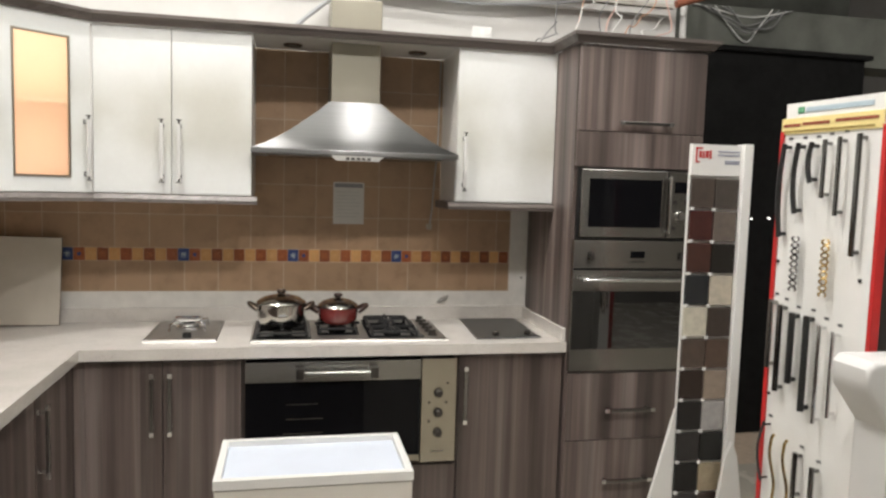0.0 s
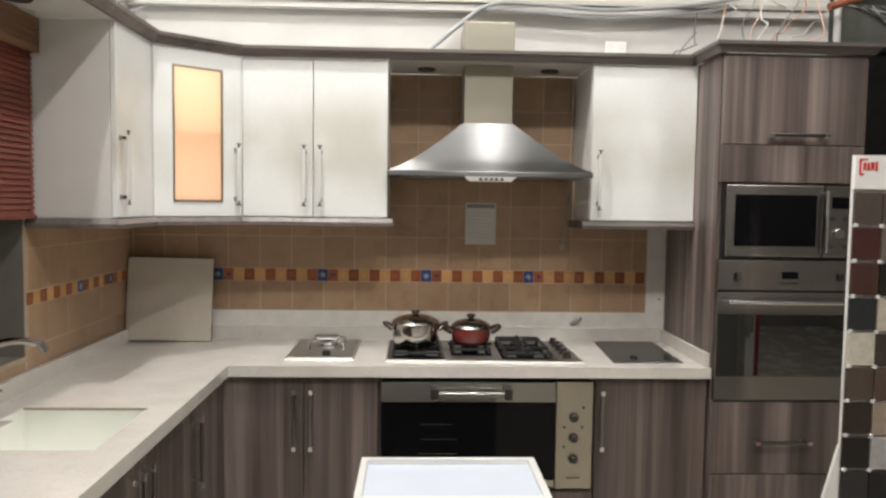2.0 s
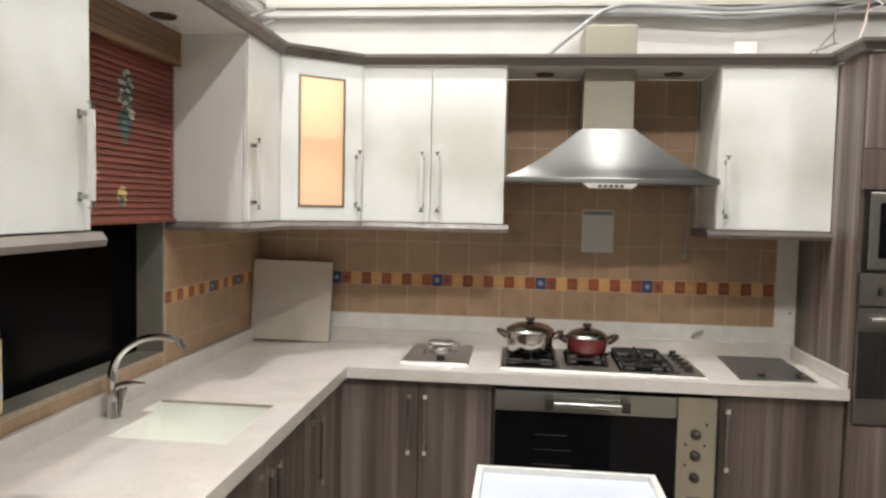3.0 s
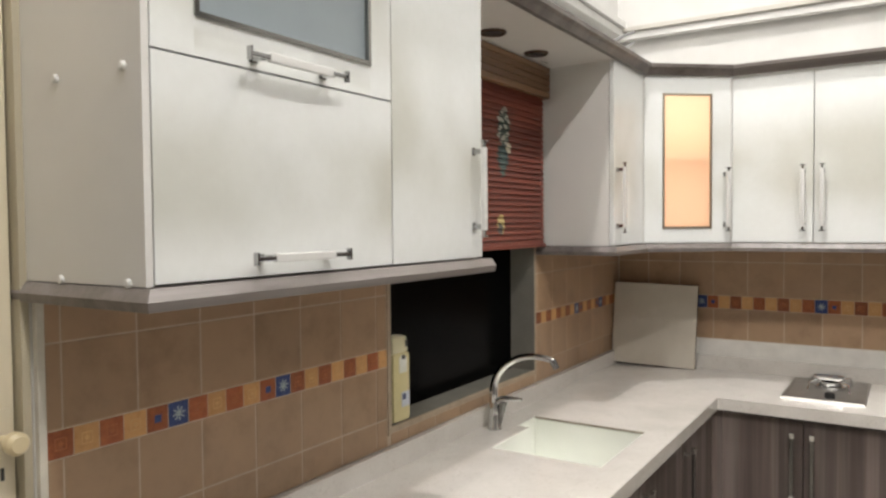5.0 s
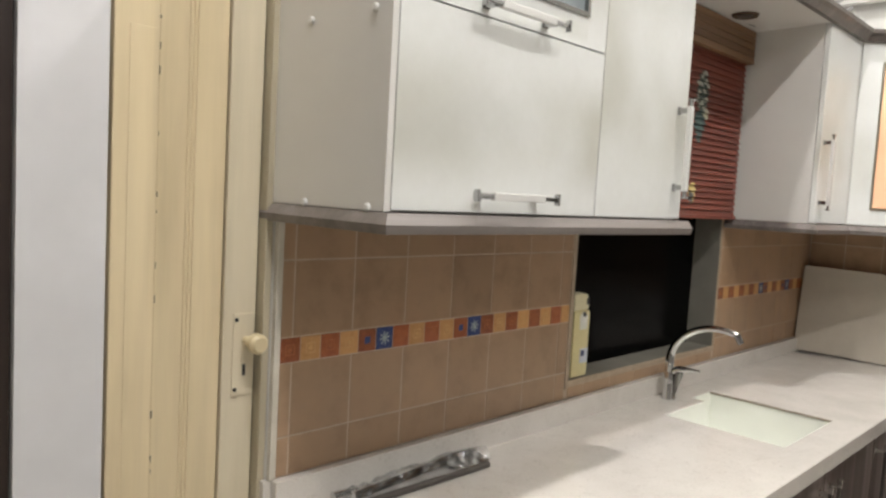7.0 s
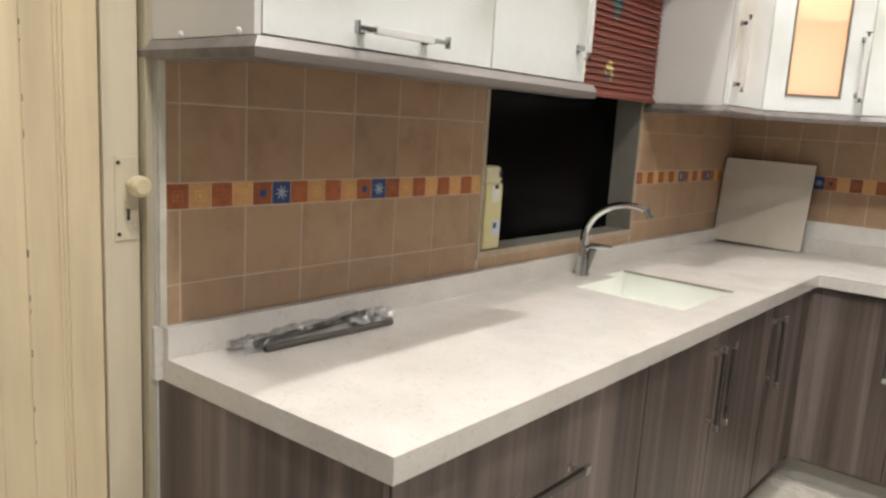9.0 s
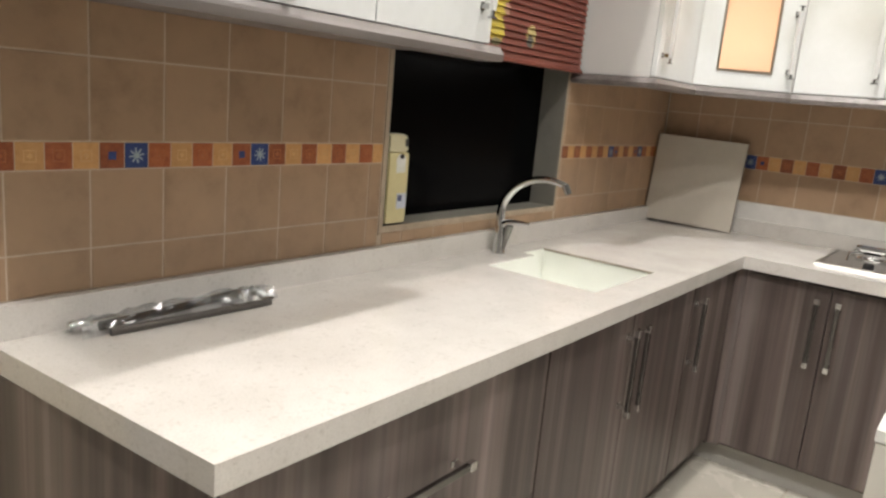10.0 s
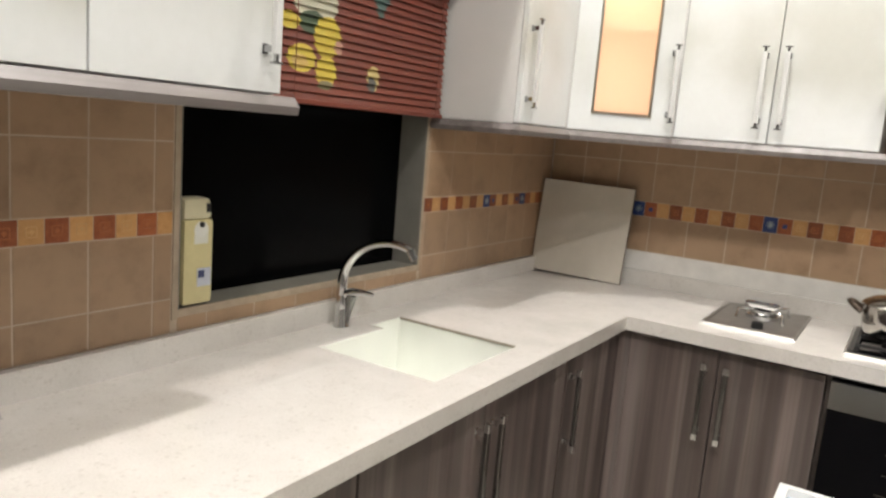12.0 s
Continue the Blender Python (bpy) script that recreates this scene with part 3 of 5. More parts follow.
loft_pts = [(0.08, -1.5, 1.0, 0.014), (0.1, -1.497, 1.007, 0.0145), (0.13, -1.491, 1.012, 0.0085), (0.168, -1.485, 1.012, 0.005)]
tube(lever, [q[:3] for q in loft_pts], [q[3] for q in loft_pts], 14)
part("lever", lever, CHROME, tap, smooth=True)
part("cartridge", rod(bmesh.new(), (0.082, -1.499, 0.907), (0.1, -1.498, 1.0), 0.006, 0.0155), CHROME_DARK, tap, smooth=True)

# ---- wall cabinets ----
FX, FY = 0.325, -0.365
Z0, Z1 = 1.533, 2.255


flap_cab = thing("wall_cabinet", "white wall cabinet with two lift-up flaps, the upper one glazed", "cabinet", (0.16, -2.75, Z0), "wall cabinets")
part("body", boxed(0.002, FX - 0.02, -3.048, -2.439, Z0, Z1), WHITE_SIDE, flap_cab)
part("end_panel", boxed(-0.035, FX - 0.0, -3.062, -3.049, Z0, Z1), WHITE_SIDE, flap_cab)
lower = part("flap", boxed(FX - 0.018, FX, -3.046, -2.440, Z0 + 0.003, 1.895, bevel=0.001), WHITE_DOOR, flap_cab)
handle(flap_cab, (FX, -2.749, 1.568), (0, 1, 0), 0.252, (1, 0, 0), pale=True)
GY0, GY1, GZ0, GZ1 = -2.965, -2.512, 1.962, 2.2
for a in ((-3.046, GY0, 1.899, Z1 - 0.003), (GY1, -2.440, 1.899, Z1 - 0.003), (GY0, GY1, 1.899, GZ0), (GY0, GY1, GZ1, Z1 - 0.003)):
    part("flap_rail", boxed(FX - 0.018, FX, *a), WHITE_DOOR, flap_cab)
rim = bmesh.new()
for a in ((GY0, GY1, GZ0, GZ0 + 0.009), (GY0, GY1, GZ1 - 0.009, GZ1), (GY0, GY0 + 0.009, GZ0 + 0.009, GZ1 - 0.009), (GY1 - 0.009, GY1, GZ0 + 0.009, GZ1 - 0.009)):
    box(rim, FX - 0.012, FX + 0.004, *a)
part("glazing_bead", rim, STEEL, flap_cab, "thin steel glazing bead")
part("pane", boxed(FX - 0.012, FX - 0.006, GY0 + 0.009, GY1 - 0.009, GZ0 + 0.009, GZ1 - 0.009), plain("grey_blue_frosted_pane", (0.27, 0.31, 0.33), 0.35, vary=0.05), flap_cab, "grey-blue frosted glass pane")
handle(flap_cab, (FX, -2.753, 1.916), (0, 1, 0), 0.258, (1, 0, 0), pale=True)
for x, z in ((0.098, 1.538), (0.283, 1.538), (0.097, 1.872), (0.281, 1.871)):
    s = bmesh.new()
    lathe(s, [(0.0075, 0), (0.0075, 0.004), (0.005, 0.006)], (0, 0, 0), 12)
    bmesh.ops.transform(s, matrix=Matrix.Translation((x, -3.062, z)) @ Matrix.Rotation(radians(90), 4, "X"), verts=s.verts)
    part("screw_cap", s, PLASTIC_WHITE, flap_cab, smooth=True)

tall_door = thing("wall_cabinet", "white single-door wall cabinet beside the window", "cabinet", (0.16, -2.24, Z0), "wall cabinets")
part("body", boxed(0.002, FX - 0.02, -2.437, -2.033, Z0, Z1), WHITE_SIDE, tall_door)
part("door", boxed(FX - 0.018, FX, -2.436, -2.035, Z0 + 0.003, Z1 + 0.0004, bevel=0.001), WHITE_DOOR, tall_door)
handle(tall_door, (FX, -2.08, 1.716), (0, 0, 1), 0.257, (1, 0, 0), pale=True)

narrow = thing("wall_cabinet", "white narrow wall cabinet between window and corner", "cabinet", (0.16, -0.82, Z0), "wall cabinets")
part("body", boxed(0.002, 0.306, -1.0, -0.632, Z0, Z1), WHITE_SIDE, narrow)
part("door", boxed(0.308, 0.326, -0.998, -0.634, Z0 + 0.003, Z1 + 0.0004, bevel=0.001), WHITE_DOOR, narrow)
handle(narrow, (0.326, -0.965, 1.722), (0, 0, 1), 0.28, (1, 0, 0), pale=True)

# corner cabinet with a lit frosted pane
D0, D1 = Vector((0.329, -0.626)), Vector((0.634, -0.375))
corner = thing("corner_wall_cabinet", "white corner wall cabinet with a warmly lit frosted glass door", "cabinet", (0.25, -0.3, Z0), "wall cabinets")
prism = [(0.004, -0.004), (0.004, -0.628), (0.315, -0.628), (0.626, -0.372), (0.628, -0.004)]


def plate_of(pts, z0, z1):
    bm = bmesh.new()
    lo = [bm.verts.new((x, y, z0)) for x, y in pts]
    hi = [bm.verts.new((x, y, z1)) for x, y in pts]
    bm.faces.new(lo)
    bm.faces.new(hi[::-1])
    for k in range(len(pts)):
        n = (k + 1) % len(pts)
        bm.faces.new((lo[k], hi[k], hi[n], lo[n]))
    bmesh.ops.recalc_face_normals(bm, faces=bm.faces)
    return bm


PEACH = plain("peach_cabinet_lining", (0.8, 0.65, 0.5), 0.7, vary=0.03)
part("bottom", plate_of(prism, Z0, Z0 + 0.016), WHITE_SIDE, corner)
part("top", plate_of(prism, Z1 - 0.016, Z1), WHITE_SIDE, corner)
part("shelf", plate_of([(x * 0.955 + 0.01, y * 0.955 - 0.01) for x, y in prism], 1.902, 1.918), PEACH, corner)
# fillers added to stop the inner lamps' light leaking past the door
part("filler", boxed(0.311, 0.3265, -0.6325, -0.612, Z0, Z1 - 0.0165), WHITE_SIDE, corner)
part("filler", boxed(0.622, 0.637, -0.372, -0.348, Z0, Z1 - 0.0165), WHITE_SIDE, corner)
part("back", boxed(0.006, 0.62, -0.018, -0.006, Z0 + 0.017, Z1 - 0.017), PEACH, corner)
part("side", boxed(0.006, 0.018, -0.62, -0.019, Z0 + 0.017, Z1 - 0.017), PEACH, corner)
part("side", boxed(0.019, 0.312, -0.627, -0.615, Z0 + 0.017, Z1 - 0.017), PEACH, corner)
part("side", boxed(0.614, 0.626, -0.37, -0.019, Z0 + 0.017, Z1 - 0.017), PEACH, corner)
along = D1 - D0
dl = along.length
dturn = Matrix.Translation((D0.x, D0.y, 0)) @ Matrix.Rotation(math.atan2(along.y, along.x), 4, "Z")
G0, G1, GB, GT = 0.082, dl - 0.088, 1.597, 2.18
dframe = bmesh.new()
for a in ((0.001, G0, Z0 + 0.003, Z1 + 0.0004), (G1, dl - 0.003, Z0 + 0.003, Z1 + 0.0004), (G0, G1, Z0 + 0.003, GB), (G0, G1, GT, Z1 + 0.0004)):
    box(dframe, a[0], a[1], 0.0, 0.018, a[2], a[3])
bmesh.ops.transform(dframe, matrix=dturn, verts=dframe.verts)
cdoor = part("door", dframe, WHITE_DOOR, corner)
bead = bmesh.new()
for a in ((G0, G1, GB, GB + 0.008), (G0, G1, GT - 0.008, GT), (G0, G0 + 0.008, GB + 0.008, GT - 0.008), (G1 - 0.008, G1, GB + 0.008, GT - 0.008)):
    box(bead, a[0], a[1], -0.004, 0.012, a[2], a[3])
bmesh.ops.transform(bead, matrix=dturn, verts=bead.verts)
part("glazing_bead", bead, STEEL_WARM, corner, "thin steel glazing bead")


def frosted():
    m, t, b = material("frosted_glass_pane")
    tr = t.nodes.new("ShaderNodeBsdfTranslucent")
    tr.inputs["Color"].default_value = (0.95, 0.86, 0.765, 1)
    see = t.nodes.new("ShaderNodeBsdfTransparent")
    mix = t.nodes.new("ShaderNodeMixShader")
    mix.inputs[0].default_value = 0.12
    link(t, tr.outputs[0], mix.inputs[1])
    link(t, see.outputs[0], mix.inputs[2])
    gl = node(t, "ShaderNodeBsdfGlossy", Roughness=0.25)
    mix2 = t.nodes.new("ShaderNodeMixShader")
    mix2.inputs[0].default_value = 0.05
    link(t, mix.outputs[0], mix2.inputs[1])
    link(t, gl.outputs[0], mix2.inputs[2])
    link(t, mix2.outputs[0], t.nodes["Material Output"].inputs["Surface"])
    return m


pane = boxed(G0 + 0.008, G1 - 0.008, 0.003, 0.007, GB + 0.008, GT - 0.008)
bmesh.ops.transform(pane, matrix=dturn, verts=pane.verts)
part("pane", pane, frosted(), corner, "frosted glass pane glowing peach from the lamp inside")
o = dturn.to_3x3() @ Vector((0, -1, 0))
handle(corner, dturn @ Vector((dl - 0.028, 0, 1.722)), (0, 0, 1), 0.28, o, pale=True)
lamp("cabinet_lamp_light", "POINT", (0.25, -0.28, 2.16), 2.3, (1.0, 0.91, 0.8), 0.05)
lamp("cabinet_lamp_light", "POINT", (0.25, -0.28, 1.70), 1.7, (1.0, 0.83, 0.73), 0.05)


def back_wall_cabinet(label, x0, x1, doors, place, side=None):
    cab = thing("wall_cabinet", label, "cabinet", place, "wall cabinets")
    part("body", boxed(x0, x1, FY + 0.02, -0.002, Z0, Z1), WHITE_SIDE, cab)
    for d0, d1, hx in doors:
        part("door", boxed(d0, d1, FY, FY + 0.018, Z0 + 0.003, Z1 + 0.0004, bevel=0.001), WHITE_DOOR, cab)
        handle(cab, (hx, FY, 1.722), (0, 0, 1), 0.28, (0, -1, 0), pale=True)
    return cab


back_wall_cabinet("white double-door wall cabinet beside the cooker hood", 0.635, 1.297, [(0.638, 0.956, 0.92), (0.960, 1.296, 0.992)], (0.96, -0.18, Z0))
back_wall_cabinet("white single-door wall cabinet beside the tall unit", 2.243, 2.733, [(2.244, 2.732, 2.278)], (2.49, -0.18, Z0))

# soffit boards bridging the gaps, with spotlights
for name, x0, x1, y0, y1 in (("soffit_board", 0.002, 0.325, -2.032, -1.001), ("soffit_board", 1.298, 2.242, FY, -0.01)):
    tagged(part(name, boxed(x0, x1, y0, y1, 2.255, 2.275), WHITE_SIDE), "white soffit board bridging two wall cabinets", "panel")
BRONZE = plain("brown_spotlight_rim", (0.09, 0.055, 0.03), 0.4, 0.5)
for x, y in ((0.135, -1.62), (0.125, -1.27), (1.475, -0.16), (2.075, -0.17)):
    spot = thing("spotlight", "small unlit brown recessed spotlight in the soffit", "spotlight", (x, y, 2.25), "soffit spotlights")
    part("rim", lathe(bmesh.new(), [(0.03, 0.003), (0.042, -0.003), (0.046, 0.002), (0.046, 0.0045)], (x, y, 2.25), 28), BRONZE, spot, smooth=True)
    part("lens", lathe(bmesh.new(), [(0.028, -0.002), (0.028, 0.001)], (x, y, 2.25), 20), BLACK, spot, smooth=True)

# cornice above and light pelmet below
CORNICE = [(0.0, 2.256), (0.018, 2.256), (0.03, 2.275), (0.042, 2.285), (0.042, 2.30), (-0.06, 2.30), (-0.06, 2.277), (0.0, 2.277)]
line = [(FX, -3.052), (FX, -0.626), (0.634, FY), (2.70, FY)]
tagged(part("cornice", sweep(bmesh.new(), line, CORNICE), WOOD_X), "dark grey woodgrain cornice running along the wall cabinets", "cornice")
PELMET = [(-0.02, 1.531), (0.012, 1.531), (0.026, 1.512), (0.022, 1.496), (-0.30, 1.496), (-0.30, 1.531)]
tagged(part("pelmet", sweep(bmesh.new(), [(-0.04, -3.052), (FX, -3.052), (FX, -2.004)], [(-0.05 if o < -0.1 else o, z) for o, z in PELMET]), WOOD_Y), "pale grey woodgrain light pelmet under the wall cabinets", "pelmet")
tagged(part("pelmet", sweep(bmesh.new(), [(0.004, -1.001), (FX, -1.001), (FX, -0.626), (0.634, FY), (1.322, FY)], [(-0.06 if o < -0.1 else o, z) for o, z in PELMET]), WOOD_Y), "pale grey woodgrain light pelmet under the corner cabinets", "pelmet")
tagged(part("pelmet", sweep(bmesh.new(), [(2.205, FY), (2.733, FY)], PELMET), WOOD_X), "pale grey woodgrain light pelmet under the single cabinet", "pelmet")
tagged(part("underside_board", boxed(0.003, 0.275, -3.02, -2.01, 1.515, 1.5305), WOOD_Y), "grey woodgrain board closing the cabinet underside", "panel")

# ---- tall unit ----
TY = -0.62
tall = thing("tall_cabinet", "tall grey-brown woodgrain cabinet housing microwave and oven", "cabinet", (3.05, -0.3, 0))
part("side_panel", boxed(2.736, 2.754, TY, -0.002, 0.0, 2.262), WOOD, tall)
part("side_panel", boxed(3.352, 3.37, TY, -0.002, 0.0, 2.262), WOOD, tall)
part("body", boxed(2.755, 3.351, -0.56, -0.01, 0.1, 2.262), WOOD, tall)
part("flap", boxed(2.74, 3.366, TY - 0.02, TY - 0.001, 1.878, 2.25, bevel=0.0012), WOOD, tall)
handle(tall, (3.06, TY - 0.02, 1.915), (1, 0, 0), 0.27, (0, -1, 0))
part("top_rail", boxed(2.74, 3.366, TY - 0.012, TY - 0.001, 2.251, 2.2635), WOOD_X, tall)
part("panel", boxed(2.74, 3.366, TY - 0.02, TY - 0.001, 1.715, 1.874, bevel=0.0012), WOOD, tall)
part("drawer", boxed(2.74, 3.366, TY - 0.02, TY - 0.001, 0.43, 0.752, bevel=0.0012), WOOD, tall)
handle(tall, (3.05, TY - 0.02, 0.578), (1, 0, 0), 0.26, (0, -1, 0))
part("drawer", boxed(2.74, 3.366, TY - 0.02, TY - 0.001, 0.105, 0.425, bevel=0.0012), WOOD, tall)
handle(tall, (3.05, TY - 0.02, 0.235), (1, 0, 0), 0.26, (0, -1, 0))
part("plinth", boxed(2.755, 3.351, -0.565, -0.561, 0.0, 0.1), PLASTIC_WHITE, tall)
tagged(part("cornice", sweep(bmesh.new(), [(2.733, -0.3), (2.733, TY - 0.02), (3.37, TY - 0.02), (3.37, -0.02)], [(o, z + 0.008) for o, z in CORNICE]), WOOD_X), "dark grey woodgrain cornice round the tall cabinet", "cornice")

# ---- cooker hood ----
HX0, HX1, HC = 1.302, 2.236, 1.765
hood = thing("cooker_hood", "brushed steel pyramid cooker hood with a chimney", "cooker hood", (HC, -0.25, 1.70))


def loft(bm, sections):
    """Rings of equal vertex count joined into a closed skin."""
    rings = [[bm.verts.new(p) for p in s] for s in sections]
    for lo, hi in zip(rings, rings[1:]):
        for k in range(len(lo)):
            bm.faces.new((lo[k], lo[(k + 1) % len(lo)], hi[(k + 1) % len(lo)], hi[k]))
    bm.faces.new(rings[0][::-1])
    bm.faces.new(rings[-1])
    bmesh.ops.recalc_face_normals(bm, faces=bm.faces)
    return bm


def hood_ring(w, front, z):
    return [(HC - w, -0.02, z), (HC - w, front, z), (HC + w, front, z), (HC + w, -0.02, z)]


skirt = []
for k in range(9):
    s = k / 8
    bow = s ** 0.78
    skirt.append(hood_ring(0.465 + (0.118 - 0.465) * bow, -0.455 + (-0.305 + 0.455) * bow, 1.752 + (1.982 - 1.752) * s))
part("canopy", loft(bmesh.new(), skirt), HOOD_STEEL, hood, smooth=True)
part("lip", boxed(HC - 0.467, HC + 0.467, -0.458, -0.02, 1.728, 1.752, bevel=0.004), HOOD_STEEL, hood)
part("chimney", boxed(HC - 0.113, HC + 0.113, -0.298, -0.03, 1.978, 2.254, bevel=0.003), GREIGE_STEEL, hood)
part("chimney_top", boxed(HC - 0.118, HC + 0.118, -0.302, -0.03, 2.276, 2.452, bevel=0.006), GREIGE_STEEL, hood)
ctrl = part("control_strip", loft(bmesh.new(), [[(HC - 0.095, -0.453, 1.706), (HC + 0.095, -0.453, 1.706), (HC + 0.095, -0.42, 1.706), (HC - 0.095, -0.42, 1.706)], [(HC - 0.12, -0.459, 1.728), (HC + 0.12, -0.459, 1.728), (HC + 0.12, -0.42, 1.728), (HC - 0.12, -0.42, 1.728)]]), PALE_BAR, hood)
for k in range(5):
    part("button", boxed(HC - 0.052 + k * 0.024, HC - 0.038 + k * 0.024, -0.4595, -0.453, 1.711, 1.721), BLACK, hood)
filt = part("filter", boxed(HC - 0.4, HC + 0.4, -0.42, -0.06, 1.722, 1.727), STEEL, hood)

SMOKED = plain("smoked_chrome_knob", (0.045, 0.04, 0.035), 0.28, 0.4)

# ---- wide built-in oven ----
oven = thing("wide_oven", "wide built-in steel oven with black glass door", "oven", (1.75, -0.32, 0.35))
part("casing", boxed(1.29, 2.21, -0.575, -0.06, 0.352, 0.832), BLACK, oven)
odoor = part("door", boxed(1.289, 2.052, -0.618, -0.580, 0.362, 0.832, bevel=0.003), BLACK_GLASS, oven, "black glass drop-down door")
part("top_strip", boxed(1.289, 2.052, -0.622, -0.617, 0.742, 0.83, bevel=0.001), OVEN_STEEL, oven)
part("bottom_strip", boxed(1.289, 2.052, -0.621, -0.617, 0.364, 0.392, bevel=0.001), STEEL_WARM, oven)
part("control_panel", boxed(2.056, 2.216, -0.622, -0.580, 0.356, 0.832, bevel=0.002), STEEL_WARM, oven, "champagne steel control panel")
part("handle", rod(bmesh.new(), (1.515, -0.655, 0.785), (1.84, -0.655, 0.785), 0.012), STEEL, oven, smooth=True)
for x in (1.52, 1.838):
    part("handle_post", boxed(x - 0.018, x + 0.018, -0.668, -0.622, 0.762, 0.808, bevel=0.006), SMOKED, oven, "dark chrome handle end")
for z in (0.676, 0.585, 0.492):
    k = bmesh.new()
    lathe(k, [(0.021, 0), (0.021, 0.006), (0.017, 0.008), (0.015, 0.026), (0.011, 0.029)], (0, 0, 0), 24)
    bmesh.ops.transform(k, matrix=Matrix.Translation((2.133, -0.622, z)) @ Matrix.Rotation(radians(90), 4, "X"), verts=k.verts)
    part("knob", k, SMOKED, oven, "dark chrome turning knob", smooth=True)
for x, z in ((2.092, 0.632), (2.092, 0.545), (2.175, 0.72), (2.17, 0.632)):
    part("indicator", rod(bmesh.new(), (x, -0.6215, z), (x, -0.625, z), 0.006, sides=10), BLACK, oven)
part("badge", boxed(2.105, 2.165, -0.6235, -0.6215, 0.402, 0.408), CHROME_DARK, oven)
part("rack", boxed(1.46, 1.60, -0.6186, -0.6178, 0.64, 0.643), STEEL, oven)
part("rack", boxed(1.46, 1.62, -0.6186, -0.6178, 0.575, 0.578), STEEL, oven)
part("rack", boxed(1.45, 1.62, -0.6186, -0.6178, 0.51, 0.513), STEEL, oven)

# ---- microwave and tall oven ----
mw = thing("microwave", "built-in steel microwave with dark door", "microwave", (3.05, -0.4, 1.39))
part("trim_frame", boxed(2.756, 3.35, -0.628, -0.57, 1.385, 1.712), BLACK, mw)
part("door", boxed(2.766, 3.195, -0.648, -0.629, 1.393, 1.704, bevel=0.004), OVEN_STEEL, mw)
part("window", boxed(2.805, 3.165, -0.651, -0.647, 1.44, 1.662, bevel=0.001), BLACK_GLASS, mw, "dark mesh window")
part("control_panel", boxed(3.2, 3.345, -0.648, -0.629, 1.393, 1.704, bevel=0.004), OVEN_STEEL, mw)
part("display", boxed(3.232, 3.315, -0.651, -0.647, 1.605, 1.655), BLACK_GLASS, mw)
part("handle", rod(bmesh.new(), (3.195, -0.678, 1.415), (3.195, -0.678, 1.68), 0.009), CHROME, mw, smooth=True)
for z in (1.425, 1.67):
    part("handle_post", rod(bmesh.new(), (3.195, -0.678, z), (3.195, -0.648, z), 0.007), CHROME, mw, smooth=True)
k = bmesh.new()
lathe(k, [(0.024, 0), (0.024, 0.01), (0.02, 0.022)], (0, 0, 0), 24)
bmesh.ops.transform(k, matrix=Matrix.Translation((3.262, -0.648, 1.498)) @ Matrix.Rotation(radians(90), 4, "X"), verts=k.verts)
part("knob", k, CHROME, mw, smooth=True)
for x, z in ((3.235, 1.56), (3.295, 1.56), (3.232, 1.44), (3.298, 1.44)):
    part("button", boxed(x - 0.009, x + 0.009, -0.651, -0.648, z - 0.006, z + 0.006), CHROME_DARK, mw)

to = thing("tall_unit_oven", "built-in steel oven with mirror-black glass door", "oven", (3.05, -0.4, 0.76))
part("casing", boxed(2.757, 3.349, -0.62, -0.57, 0.758, 1.382), BLACK, to)
part("control_panel", boxed(2.742, 3.362, -0.645, -0.621, 1.248, 1.378, bevel=0.002), OVEN_STEEL, to)
part("door", boxed(2.742, 3.362, -0.645, -0.621, 0.762, 1.238, bevel=0.002), OVEN_STEEL, to)
part("door_glass", boxed(2.748, 3.356, -0.649, -0.644, 0.868, 1.14, bevel=0.001), glass("mirror_black_glass", (0.006, 0.006, 0.006), 0.02, 0.5, 2.0), to, "mirror-black door glass")
part("handle", rod(bmesh.new(), (2.775, -0.685, 1.197), (3.33, -0.685, 1.197), 0.0085), CHROME, to, smooth=True)
for x in (2.86, 3.24):
    part("handle_post", rod(bmesh.new(), (x, -0.685, 1.197), (x, -0.645, 1.197), 0.006), CHROME, to, smooth=True)
part("display", boxed(3.025, 3.095, -0.648, -0.644, 1.298, 1.328), BLACK_GLASS, to)
for kx in range(5):
    part("button", boxed(3.02 + 0.017 * kx, 3.03 + 0.017 * kx, -0.648, -0.644, 1.274, 1.282), CHROME_DARK, to)
for x in (2.828, 3.283):
    part("knob", boxed(x - 0.011, x + 0.011, -0.662, -0.645, 1.288, 1.322, bevel=0.004), CHROME_DARK, to)

# ---- five-burner hob ----
hob = thing("gas_hob", "wide steel gas hob with black cast-iron grates", "hob", (1.74, -0.29, 0.9))
tray = bmesh.new()
loft(tray, [[(1.302, -0.535, 0.9005), (2.188, -0.565, 0.9005), (2.188, -0.06, 0.9005), (1.302, -0.06, 0.9005)],
            [(1.306, -0.531, 0.908), (2.184, -0.56, 0.908), (2.184, -0.064, 0.908), (1.306, -0.064, 0.908)]])
part("tray", tray, TRAY_STEEL, hob)
for x0, x1 in ((1.312, 1.568), (1.826, 2.085)):
    part("burner_plate", boxed(x0, x1, -0.51, -0.085, 0.9085, 0.911, bevel=0.001), BLACK_GLASS, hob)
part("burner_plate", boxed(1.60, 1.79, -0.44, -0.14, 0.9085, 0.910), BLACK_GLASS, hob)


